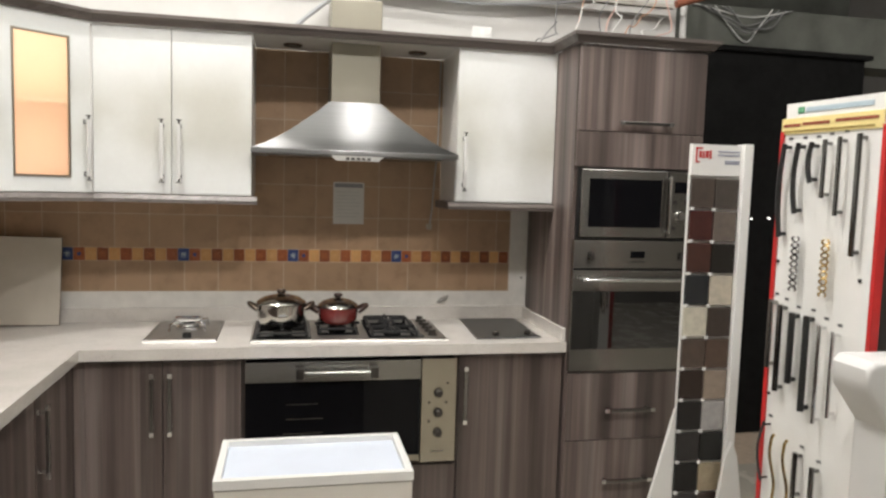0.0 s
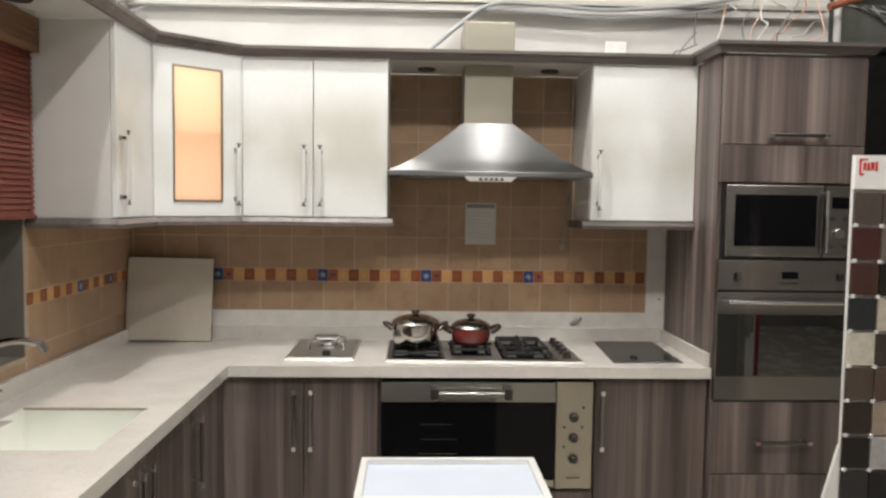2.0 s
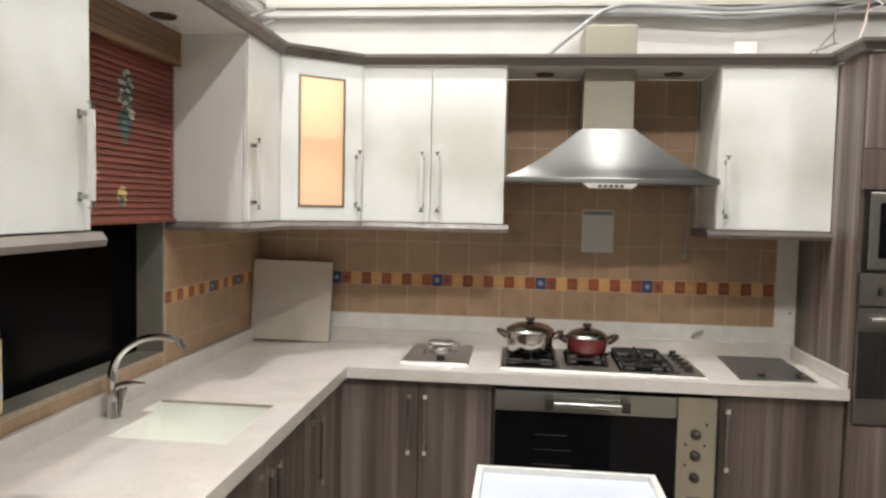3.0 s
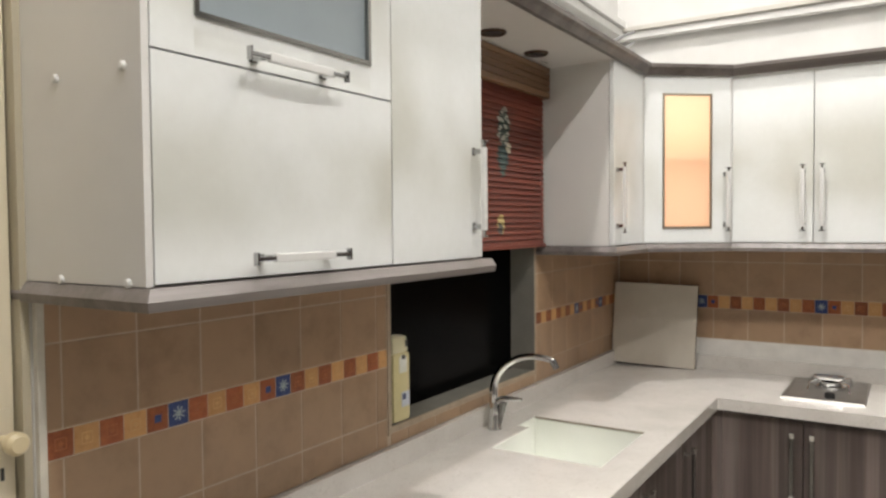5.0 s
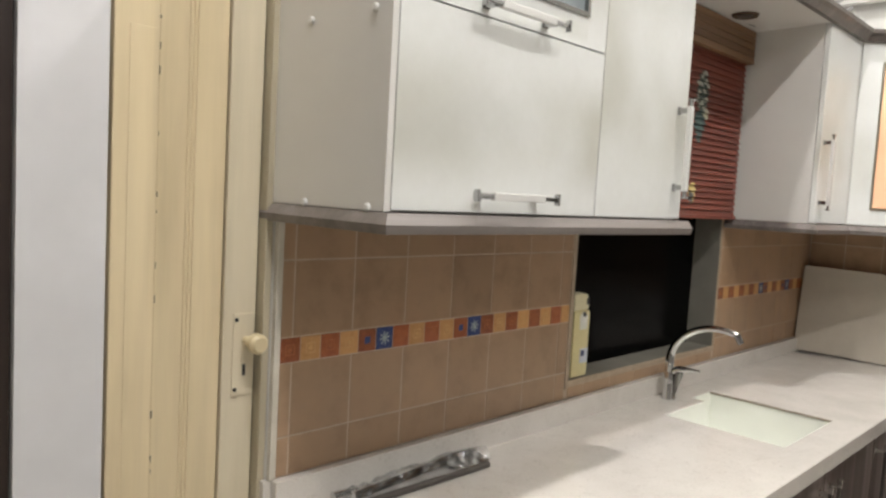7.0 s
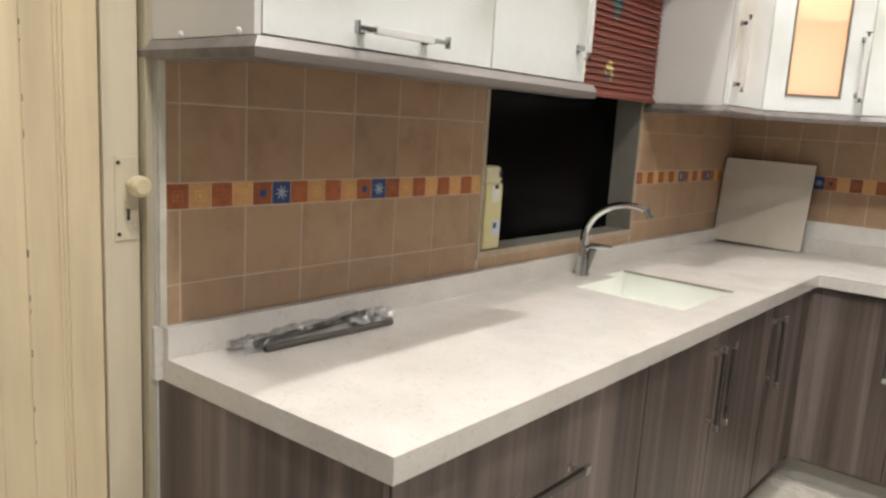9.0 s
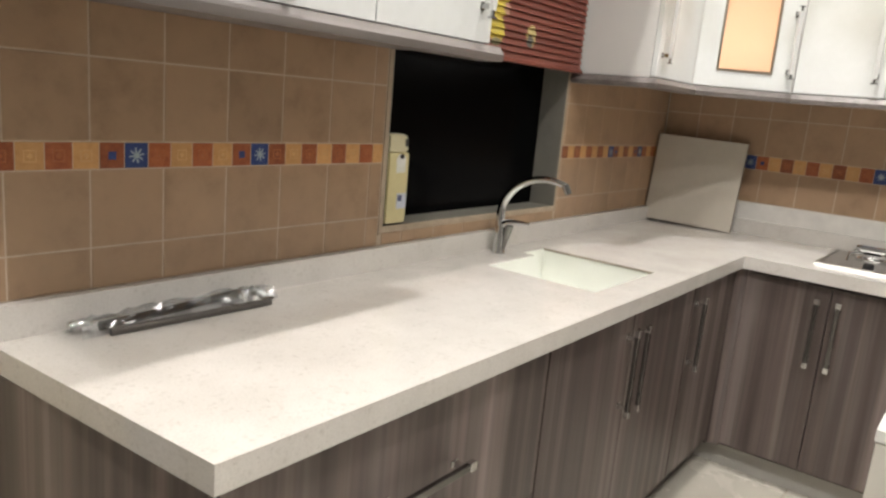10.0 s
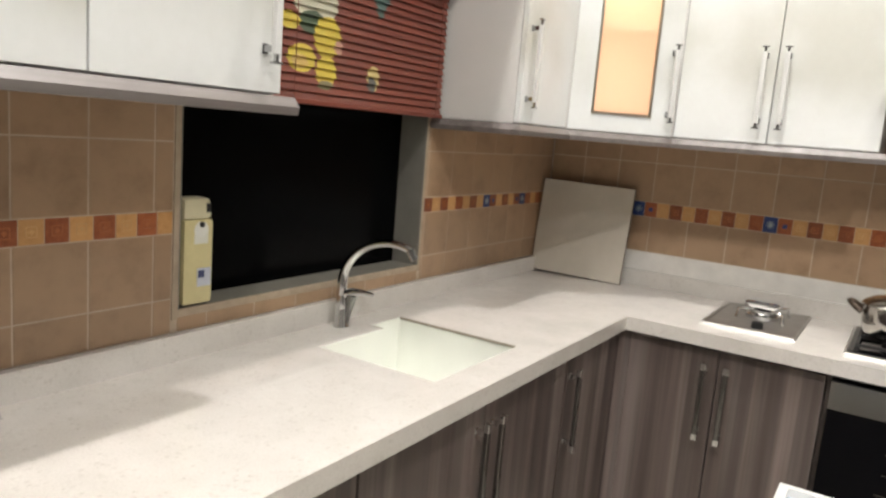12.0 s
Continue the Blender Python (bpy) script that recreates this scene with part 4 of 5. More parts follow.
def burner(x, y, r):
    bm = bmesh.new()
    lathe(bm, [(r, 0), (r, 0.012), (r * 0.8, 0.016), (r * 0.78, 0.022), (r * 0.5, 0.025)], (x, y, 0.911), 28)
    b = part("burner", bm, BLACK_IRON, hob, smooth=True)
    return b


def grate(x0, x1, y0, y1, cy):
    bm = bmesh.new()
    z = 0.936
    cx = (x0 + x1) / 2
    for y in (y0, y1):
        box(bm, x0, x1, y - 0.005, y + 0.005, z - 0.01, z, bevel=0.002)
    for x in (x0, x1):
        box(bm, x - 0.005, x + 0.005, y0, y1, z - 0.01, z, bevel=0.002)
    for c in cy:
        for dx, dy in ((1, 0), (-1, 0), (0, 1), (0, -1)):
            box(bm, cx + dx * 0.06 - (0.045 if dx else 0.005), cx + dx * 0.06 + (0.045 if dx else 0.005), c + dy * 0.055 - (0.04 if dy else 0.005), c + dy * 0.055 + (0.04 if dy else 0.005), z - 0.006, z + 0.008, bevel=0.002)
    for x in (x0, x1):
        for y in (y0, y1):
            box(bm, x - 0.006, x + 0.006, y - 0.006, y + 0.006, 0.911, z - 0.008)
    return part("grate", bm, BLACK_IRON, hob, "black cast-iron pan grate")


for x0, x1, ys in ((1.335, 1.548, (-0.38, -0.18)), (1.612, 1.78, (-0.30,)), (1.845, 2.05, (-0.40, -0.19))):
    for y in ys:
        burner((x0 + x1) / 2, y, 0.042)
    grate(x0, x1, -0.495 if len(ys) > 1 else -0.41, -0.1 if len(ys) > 1 else -0.19, ys)
for k in range(5):
    kb = bmesh.new()
    lathe(kb, [(0.022, 0), (0.022, 0.006), (0.018, 0.008), (0.016, 0.028)], (2.128, -0.47 + k * 0.085, 0.908), 20)
    part("knob", kb, SMOKED, hob, smooth=True)

# ---- pans ----


def pan(label, x, y, r, h, mat, lid_mat, grips, name="cooking_pot", thick=0.0075, reach=0.034):
    z = 0.946
    p = thing(name, label, "cooking pot", (x, y, z))
    part("body", lathe(bmesh.new(), [(r * 0.78, 0), (r * 0.86, 0.004), (r * 0.97, h * 0.3), (r, h * 0.6), (r, h * 0.96), (r * 1.04, h)], (x, y, z), 48), mat, p, smooth=True)
    part("lid", lathe(bmesh.new(), [(r * 1.03, h), (r * 1.04, h + 0.004), (r * 0.98, h + 0.012), (r * 0.75, h + 0.026), (r * 0.4, h + 0.036), (r * 0.12, h + 0.04)], (x, y, z), 48), lid_mat, p, "domed metal lid", smooth=True)
    part("lid_knob", lathe(bmesh.new(), [(0.012, h + 0.038), (0.011, h + 0.043), (0.02, h + 0.047), (0.022, h + 0.056), (0.015, h + 0.063)], (x, y, z), 24), grips, p, smooth=True)
    for s in (-1, 1):
        pts = []
        for k in range(9):
            a = radians(-86 + k * 172 / 8)
            pts.append((x + s * (r * 0.96 + reach * math.cos(a)), y + 0.04 * math.sin(a), z + h * 0.72 + (0.012 if reach < 0.04 else 0.026) * math.cos(a)))
        part("side_handle", tube(bmesh.new(), pts, thick, 10), grips, p, smooth=True)
    return p


BAKELITE = plain("dark_brown_bakelite", (0.035, 0.018, 0.014), 0.35, 0, 0.1)
pan("polished stainless steel cooking pot with a lid on the hob", 1.435, -0.35, 0.108, 0.1, plain("polished_pot_steel", (0.5, 0.48, 0.45), 0.1, 1.0), plain("polished_steel_lid", (0.55, 0.53, 0.5), 0.12, 1.0), plain("bronze_tinted_grip", (0.07, 0.05, 0.035), 0.3, 0.5), thick=0.0095, reach=0.042)
pan("dark red enamel cooking pot with a steel lid on the hob", 1.697, -0.33, 0.092, 0.078, plain("dark_red_enamel", (0.15, 0.022, 0.02), 0.22, 0.0, 0.1, coat=0.5), plain("polished_steel_rim_lid", (0.45, 0.44, 0.43), 0.15, 1.0), BAKELITE, thick=0.012, reach=0.046)

# ---- single inset burner ----
single = thing("single_burner", "steel inset single gas burner with shiny pan support", "hob", (1.0, -0.28, 0.9))
part("plate", loft(bmesh.new(), [[(0.853, -0.505, 0.9005), (1.16, -0.505, 0.9005), (1.16, -0.06, 0.9005), (0.853, -0.06, 0.9005)], [(0.858, -0.5, 0.908), (1.155, -0.5, 0.908), (1.155, -0.065, 0.908), (0.858, -0.065, 0.908)]]), TRAY_STEEL, single)
for x0, x1, y0, y1 in ((0.858, 1.155, -0.5, -0.488), (0.858, 1.155, -0.077, -0.065), (0.858, 0.87, -0.488, -0.077), (1.143, 1.155, -0.488, -0.077)):
    part("rim", boxed(x0, x1, y0, y1, 0.9082, 0.912, bevel=0.0015), TRAY_STEEL, single)
part("burner", lathe(bmesh.new(), [(0.06, 0), (0.06, 0.012), (0.045, 0.02), (0.045, 0.03), (0.03, 0.036)], (1.015, -0.24, 0.908), 28), CHROME, single, smooth=True)
for a in range(4):
    sup = bmesh.new()
    c, s = math.cos(radians(45 + 90 * a)), math.sin(radians(45 + 90 * a))
    tube(sup, [(1.015 + 0.11 * c, -0.24 + 0.11 * s, 0.908), (1.015 + 0.105 * c, -0.24 + 0.105 * s, 0.94), (1.015 + 0.03 * c, -0.24 + 0.03 * s, 0.945)], 0.0055, 8)
    part("support_prong", sup, CHROME, single, smooth=True)
part("cover", boxed(0.955, 1.075, -0.285, -0.195, 0.946, 0.972, bevel=0.010), CHROME, single, "shiny folded steel cover")
part("knob", lathe(bmesh.new(), [(0.02, 0), (0.018, 0.02), (0.012, 0.023)], (1.03, -0.44, 0.908), 20), BLACK, single, smooth=True)

# ---- ceramic hob ----
ceran = thing("ceramic_hob", "dark grey two-zone ceramic hob set in the worktop", "hob", (2.49, -0.28, 0.9))
part("glass", loft(bmesh.new(), [[(2.325, -0.545, 0.9005), (2.645, -0.535, 0.9005), (2.66, -0.045, 0.9005), (2.36, -0.045, 0.9005)], [(2.328, -0.542, 0.906), (2.642, -0.532, 0.906), (2.657, -0.048, 0.906), (2.363, -0.048, 0.906)]]), plain("grey_ceramic_glass", (0.03, 0.029, 0.027), 0.3, 0.0, 0.1), ceran)
for x in (2.435, 2.592):
    part("knob", lathe(bmesh.new(), [(0.017, 0), (0.017, 0.01), (0.014, 0.018)], (x, -0.48, 0.906), 20), CHROME_DARK, ceran, smooth=True)

# ---- spare tile leaning in the corner ----
leaning = Matrix.Translation((0.211, -0.112, 0.9055)) @ Matrix.Rotation(radians(3.6), 4, "Z") @ Matrix.Rotation(radians(-6.5), 4, "X") @ Matrix.Rotation(radians(1.2), 4, "Y")
GREIGE = plain("greige_porcelain", (0.55, 0.505, 0.43), 0.3, vary=0.03, size=20)
loose = thing("loose_tile", "square greige porcelain tile leaning in the corner", "tile", (0.216, -0.12, 0.9015))
body = boxed(-0.207, 0.207, -0.0045, 0.006, 0.0, 0.412)
glaze = boxed(-0.2055, 0.2055, -0.007, -0.0046, 0.0015, 0.4105, bevel=0.001)
for bm, name, mat, label in ((body, "clay_body", plain("brown_fired_clay", (0.13, 0.095, 0.07), 0.8, vary=0.15), "dark brown unglazed edges"), (glaze, "glazed_face", GREIGE, "smooth greige face")):
    bmesh.ops.transform(bm, matrix=leaning, verts=bm.verts)
    part(name, bm, mat, loose, label)

# ---- paper notice, plug and stain on the splashback ----
notice = thing("paper_notice", "small white instruction sheet fixed to the tiles", "notice", (1.765, -0.002, 1.5))
part("sheet", boxed(1.686, 1.843, -0.0035, -0.0015, 1.396, 1.61), plain("white_paper", (0.62, 0.61, 0.58), 0.7, vary=0.03), notice)
part("heading_bar", boxed(1.692, 1.837, -0.0045, -0.0035, 1.583, 1.604), plain("grey_print", (0.25, 0.25, 0.27), 0.7), notice)
INK = plain("faint_grey_print", (0.5, 0.5, 0.49), 0.7)
for k, w in enumerate((0.12, 0.125, 0.1, 0.122, 0.118, 0.09, 0.12, 0.11)):
    part("text_line", boxed(1.70, 1.70 + w, -0.0042, -0.0035, 1.558 - k * 0.018, 1.562 - k * 0.018), INK, notice)
plug = thing("power_cord", "grey hood cord with a plug hanging on the tiles", "cord", (2.19, -0.01, 1.4))
part("plug", boxed(2.172, 2.2, -0.03, -0.002, 1.375, 1.405, bevel=0.006), plain("beige_plug", (0.42, 0.37, 0.3), 0.5), plug)
part("cable", tube(bmesh.new(), [(2.19, -0.012, 1.4), (2.2, -0.01, 1.48), (2.206, -0.01, 1.6), (2.222, -0.01, 1.8), (2.226, -0.01, 2.1), (2.226, -0.01, 2.25)], 0.004, 8), plain("grey_cable", (0.4, 0.4, 0.38), 0.5), plug, smooth=True)
hook = thing("wall_hook", "small corroded grey pipe stub on the plaster band", "pipe stub", (2.27, -0.005, 1.0))
part("stub", tube(bmesh.new(), [(2.245, -0.006, 0.985), (2.26, -0.016, 1.0), (2.285, -0.018, 1.012), (2.295, -0.006, 1.02)], [0.007, 0.011, 0.012, 0.008], 10), plain("corroded_grey", (0.3, 0.29, 0.27), 0.7, vary=0.3, size=60), hook, smooth=True)
for x, z in ((2.708, 1.12), (2.705, 1.5)):
    structure("fixing", rod(bmesh.new(), (x, -0.006, z), (x, -0.003, z), 0.006, sides=10), GREY_REVEAL, "small grey plugged hole in the plaster", "fixing")

# ---- air freshener in the window ----
AF = plain("pale_yellow_plastic", (0.6, 0.53, 0.28), 0.4, vary=0.06, size=30)
fresh = thing("air_freshener", "pale yellow automatic air freshener fixed in the window opening", "air freshener", (-0.03, -1.96, 1.03))
body = bmesh.new()
box(body, -0.062, 0.0, -2.004, -1.917, 1.025, 1.235, bevel=0.012)
part("body", body, AF, fresh, smooth=True)
cap = boxed(-0.06, -0.003, -2.003, -1.919, 1.232, 1.285, bevel=0.014)
for v in cap.verts:
    if v.co.z > 1.26:
        v.co.y = -1.962 + (v.co.y + 1.962) * 0.93
        v.co.x = -0.03 + (v.co.x + 0.03) * 0.9
part("cap", cap, plain("cream_plastic_cap", (0.62, 0.57, 0.38), 0.4), fresh, smooth=True)
part("label_panel", boxed(-0.0005, 0.0015, -1.965, -1.925, 1.07, 1.115), plain("white_blue_sticker", (0.55, 0.58, 0.66), 0.5), fresh, "white and blue sticker")
part("sticker_mark", boxed(0.0015, 0.0025, -1.962, -1.945, 1.092, 1.11), plain("navy_print", (0.06, 0.07, 0.16), 0.5), fresh)
part("swoosh", lathe(bmesh.new(), [(0.021, 0), (0.021, 0.012), (0.004, 0.014)], (0, 0, 0), 24), plain("white_gloss_plastic", (0.7, 0.7, 0.66), 0.3), fresh, "white rounded nozzle panel", smooth=True).matrix_basis = Matrix.Translation((-0.0115, -1.955, 1.208)) @ Matrix.Rotation(radians(90), 4, "Y")
part("sensor", rod(bmesh.new(), (-0.0005, -1.955, 1.222), (0.0045, -1.955, 1.222), 0.007, sides=14), BLACK, fresh, smooth=True)
part("sticker", boxed(-0.0005, 0.001, -1.975, -1.935, 1.175, 1.2), plain("pale_sticker", (0.66, 0.66, 0.6), 0.5), fresh)
part("switch", boxed(-0.0045, -0.0025, -1.938, -1.926, 1.25, 1.272), BLACK, fresh)

# ---- wooden blind ----
BLIND_Y0, BLIND_Y1 = -2.0, -1.02


def blind_paint():
    """Red-brown stained slats with painted fruit and a vase of flowers."""
    m, t, b = material("painted_red_brown_slats")
    g = t.nodes.new("ShaderNodeNewGeometry")
    sep = t.nodes.new("ShaderNodeSeparateXYZ")
    link(t, g.outputs["Position"], sep.inputs[0])
    grain = noise_of(t, (30, 1.5, 30), 1.0, 4, shuffle=5.0)
    colour = ramp(t, grain, [(0.3, (0.15, 0.035, 0.022)), (0.7, (0.24, 0.062, 0.037))])
    wob = noise_of(t, (1, 1, 1), 34, 3)

    def mix_ellipse(colour, cy, cz, ry, rz, paint, rough=0.5):
        def axis(out, c, r):
            s = node(t, "ShaderNodeMath")
            s.operation = "SUBTRACT"
            link(t, out, s.inputs[0])
            s.inputs[1].default_value = c
            d = node(t, "ShaderNodeMath")
            d.operation = "DIVIDE"
            link(t, s.outputs[0], d.inputs[0])
            d.inputs[1].default_value = r
            p = node(t, "ShaderNodeMath")
            p.operation = "MULTIPLY"
            link(t, d.outputs[0], p.inputs[0])
            link(t, d.outputs[0], p.inputs[1])
            return p.outputs[0]

        add = node(t, "ShaderNodeMath")
        add.operation = "ADD"
        link(t, axis(sep.outputs["Y"], cy, ry), add.inputs[0])
        link(t, axis(sep.outputs["Z"], cz, rz), add.inputs[1])
        w = node(t, "ShaderNodeMath")
        w.operation = "MULTIPLY_ADD"
        link(t, wob, w.inputs[0])
        w.inputs[1].default_value = rough
        link(t, add.outputs[0], w.inputs[2])
        lt = node(t, "ShaderNodeMath")
        lt.operation = "LESS_THAN"
        link(t, w.outputs[0], lt.inputs[0])
        lt.inputs[1].default_value = 1.0 + rough * 0.5
        return mixed(t, lt.outputs[0], colour, paint)

    YEL, CREAM, TEAL, GREEN = (0.62, 0.48, 0.06), (0.55, 0.53, 0.4), (0.045, 0.09, 0.09), (0.05, 0.08, 0.04)
    for cy, cz, ry, rz, paint, rough in (
        (-1.36, 1.975, 0.045, 0.075, (0.045, 0.075, 0.06), 1.3),
        (-1.37, 1.87, 0.042, 0.045, TEAL, 0.6), (-1.37, 1.845, 0.022, 0.05, (0.08, 0.14, 0.13), 0.4), (-1.325, 1.905, 0.018, 0.02, CREAM, 0.8),
        (-1.64, 1.80, 0.085, 0.062, CREAM, 0.4), (-1.65, 1.74, 0.05, 0.03, GREEN, 0.9),
        (-1.59, 1.71, 0.052, 0.055, YEL, 0.3), (-1.685, 1.647, 0.052, 0.036, YEL, 0.3), (-1.69, 1.637, 0.03, 0.018, (0.62, 0.42, 0.12), 0.3),
        (-1.59, 1.62, 0.04, 0.042, YEL, 0.3), (-1.59, 1.585, 0.03, 0.012, (0.2, 0.18, 0.08), 0.4), (-1.735, 1.735, 0.04, 0.022, YEL, 0.4),
        (-1.545, 1.69, 0.016, 0.02, (0.5, 0.27, 0.2), 0.3), (-1.388, 1.622, 0.028, 0.037, (0.62, 0.5, 0.2), 0.3), (-1.392, 1.605, 0.02, 0.022, (0.1, 0.1, 0.09), 0.3)):
        colour = mix_ellipse(colour, cy, cz, ry, rz, paint, rough)
    for k in range(13):
        turn, out = k * 2.4, 0.25 + 0.75 * math.sqrt(k / 13)
        colour = mix_ellipse(colour, -1.36 + 0.045 * out * math.cos(turn), 1.982 + 0.072 * out * math.sin(turn), 0.0115, 0.0105, (0.42, 0.45, 0.38), 0.9)
    link(t, colour, b.inputs["Base Color"])
    b.inputs["Roughness"].default_value = 0.38
    bump(t, b, grain, 0.1, 0.0006)
    return m


SLAT = blind_paint()
blind = thing("wooden_blind", "red-brown wooden slat blind painted with fruit and flowers", "blind", (0.04, -1.5, 1.53))
slat_bm = boxed(-0.0125, 0.0125, BLIND_Y0, BLIND_Y1, -0.0013, 0.0013, turn=Matrix.Rotation(radians(68), 4, "Y"))
slat_mesh = bpy.data.meshes.new("slat")
slat_bm.to_mesh(slat_mesh)
slat_bm.free()
slat_mesh.materials.append(SLAT)
n_slats = 28
for k in range(n_slats):
    s = new("slat", slat_mesh)
    s.parent = blind
    s.location = (-0.005, 1.5, 0.023 + k * 0.0215)
part("bottom_rail", boxed(0.022, 0.048, BLIND_Y0, BLIND_Y1, 1.53, 1.543, bevel=0.002), SLAT, blind)
# the top five slats get a golden-brown colour of their own
GOLDEN_BROWN = streaked_wood("golden_brown_streaks", (0.14, 0.068, 0.028), (0.22, 0.115, 0.05), (0.3, 0.17, 0.08), "y")
for k in range(5):
    part("valance_slat", boxed(0.03, 0.062, BLIND_Y0, BLIND_Y1 + 0.012, 2.128 + k * 0.025, 2.151 + k * 0.025, bevel=0.002), GOLDEN_BROWN, blind, "golden-brown upper slat" if k == 0 else "")
for y in (-1.72, -1.07):
    part("ladder_cord", tube(bmesh.new(), [(0.052, y, 1.535), (0.052, y, 2.13)], 0.0012, 6), plain("brown_cord", (0.2, 0.06, 0.04), 0.7), blind)

# ---- handle in clear wrap lying on the worktop ----
pack = thing("wrapped_rail", "grey metal rail in crumpled clear wrapping on the worktop", "rail", (0.1, -2.7, 0.9))
part("rail", tube(bmesh.new(), [(0.102, -2.872, 0.9085), (0.113, -2.503, 0.9085)], 0.008, 12), plain("dull_grey_rail", (0.14, 0.13, 0.12), 0.35, 0.8), pack, smooth=True)
part("rail_end", tube(bmesh.new(), [(0.1015, -2.8735, 0.9085), (0.102, -2.8715, 0.9085)], 0.0055, 12), BLACK, pack)
part("bar", tube(bmesh.new(), [(0.068, -2.875, 0.912), (0.055, -2.7, 0.914), (0.04, -2.53, 0.918)], 0.0095, 8), plain("smoked_metal_bar", (0.09, 0.088, 0.085), 0.22, 0.9), pack, smooth=True)
part("cap", rod(bmesh.new(), (0.045, -2.925, 0.913), (0.05, -2.885, 0.913), 0.0115), CHROME, pack, "bright chrome end cap", smooth=True)
foil = bmesh.new()
rngf = random.Random(21)
fg = [[foil.verts.new((0.012 + 0.075 * j / 7 + rngf.uniform(-0.005, 0.005), -2.585 + 0.12 * i / 11 + rngf.uniform(-0.006, 0.006), 0.904 + (0.027 * math.sin(math.pi * j / 7) * math.sin(math.pi * (i + 1) / 13) * rngf.uniform(0.45, 1.35)))) for j in range(8)] for i in range(12)]
for i in range(11):
    for j in range(7):
        foil.faces.new((fg[i][j], fg[i + 1][j], fg[i + 1][j + 1], fg[i][j + 1]))
part("foil", foil, plain("crumpled_bright_foil", (0.42, 0.42, 0.41), 0.24, 1.0), pack, "bright crumpled foil at the pack's end")
wrap = bmesh.new()
rng = random.Random(5)
cols, rows_n = 26, 9
grid = []
for i in range(cols):
    u = i / (cols - 1)
    rowv = []
    for j in range(rows_n):
        v = j / (rows_n - 1)
        width = 0.075 * (1 - 0.35 * abs(2 * u - 1))
        hgt = 0.028 * math.sin(math.pi * v) ** 0.7 + rng.uniform(-0.007, 0.009) * math.sin(math.pi * v)
        rowv.append(wrap.verts.new((0.102 - width * v - 0.05 * u * 0.4 + rng.uniform(-0.004, 0.004), -2.93 + 0.47 * u + rng.uniform(-0.006, 0.006), 0.903 + max(0.0, hgt))))
    grid.append(rowv)
for i in range(cols - 1):
    for j in range(rows_n - 1):
        wrap.faces.new((grid[i][j], grid[i + 1][j], grid[i + 1][j + 1], grid[i][j + 1]))


def film_mat():
    m, t, b = material("crumpled_clear_film")
    see = t.nodes.new("ShaderNodeBsdfTransparent")
    see.inputs[0].default_value = (0.82, 0.83, 0.84, 1)
    gl = node(t, "ShaderNodeBsdfGlossy", Roughness=0.22)
    mix = t.nodes.new("ShaderNodeMixShader")
    mix.inputs[0].default_value = 0.2
    link(t, see.outputs[0], mix.inputs[1])
    link(t, gl.outputs[0], mix.inputs[2])
    link(t, mix.outputs[0], t.nodes["Material Output"].inputs["Surface"])
    return m


part("wrapping", wrap, film_mat(), pack, "crumpled clear plastic film")

# ---- white display case in front of the oven ----
case = thing("display_case", "white lacquered display case with a recessed pale top", "display case", (1.55, -1.36, 0))
cx0, cx1, cy0, cy1, cz = 1.247, 1.862, -1.555, -1.19, 0.70
rimb = bmesh.new()
for a in ((cx0, cx1, cy0, cy0 + 0.022), (cx0, cx1, cy1 - 0.022, cy1), (cx0, cx0 + 0.022, cy0 + 0.022, cy1 - 0.022), (cx1 - 0.022, cx1, cy0 + 0.022, cy1 - 0.022)):
    box(rimb, *a, cz - 0.03, cz)
part("rim", rimb, PLASTIC_WHITE, case)
part("top", boxed(cx0 + 0.022, cx1 - 0.022, cy0 + 0.022, cy1 - 0.022, cz - 0.03, cz - 0.02), plain("cool_white_acrylic", (0.66, 0.72, 0.82), 0.25, vary=0.02), case, "cool white acrylic top")
part("body", boxed(cx0 + 0.003, cx1 - 0.003, cy0 + 0.003, cy1 - 0.003, 0.0, cz - 0.034, bevel=0.002), plain("cream_white_lacquer", (0.68, 0.655, 0.6), 0.3, vary=0.03), case)

# ---- sample stand ----
stand = thing("sample_stand", "white floor stand holding two columns of laminate samples", "display stand", (3.03, -1.3, 0))
part("back_board", boxed(2.925, 3.13, -1.29, -1.278, 0.06, 1.79), PLASTIC_WHITE, stand)
part("side_post", boxed(3.128, 3.165, -1.32, -1.27, 0.0, 1.795, bevel=0.003), PLASTIC_WHITE, stand)
part("header", boxed(2.925, 3.127, -1.3, -1.29, 1.675, 1.79), PLASTIC_WHITE, stand, "white header with a red mark and grey lettering bars")
RED = plain("signal_red", (0.5, 0.02, 0.02), 0.45)
for x0, x1, z0, z1 in ((2.938, 2.944, 1.722, 1.778), (2.944, 2.966, 1.772, 1.778), (2.944, 2.954, 1.722, 1.728), (2.952, 2.962, 1.74, 1.764), (2.966, 2.974, 1.738, 1.764), (2.978, 2.99, 1.74, 1.766), (2.994, 3.002, 1.736, 1.768)):
    part("logo_mark", boxed(x0, x1, -1.302, -1.3, z0, z1), RED, stand)
for z, x0 in ((1.765, 3.03), (1.752, 3.03), (1.73, 3.06), (1.722, 3.06)):
    part("text_bar", boxed(x0, 3.12, -1.302, -1.3, z - 0.003, z + 0.002), plain("blue_grey_print", (0.25, 0.27, 0.36), 0.6), stand)
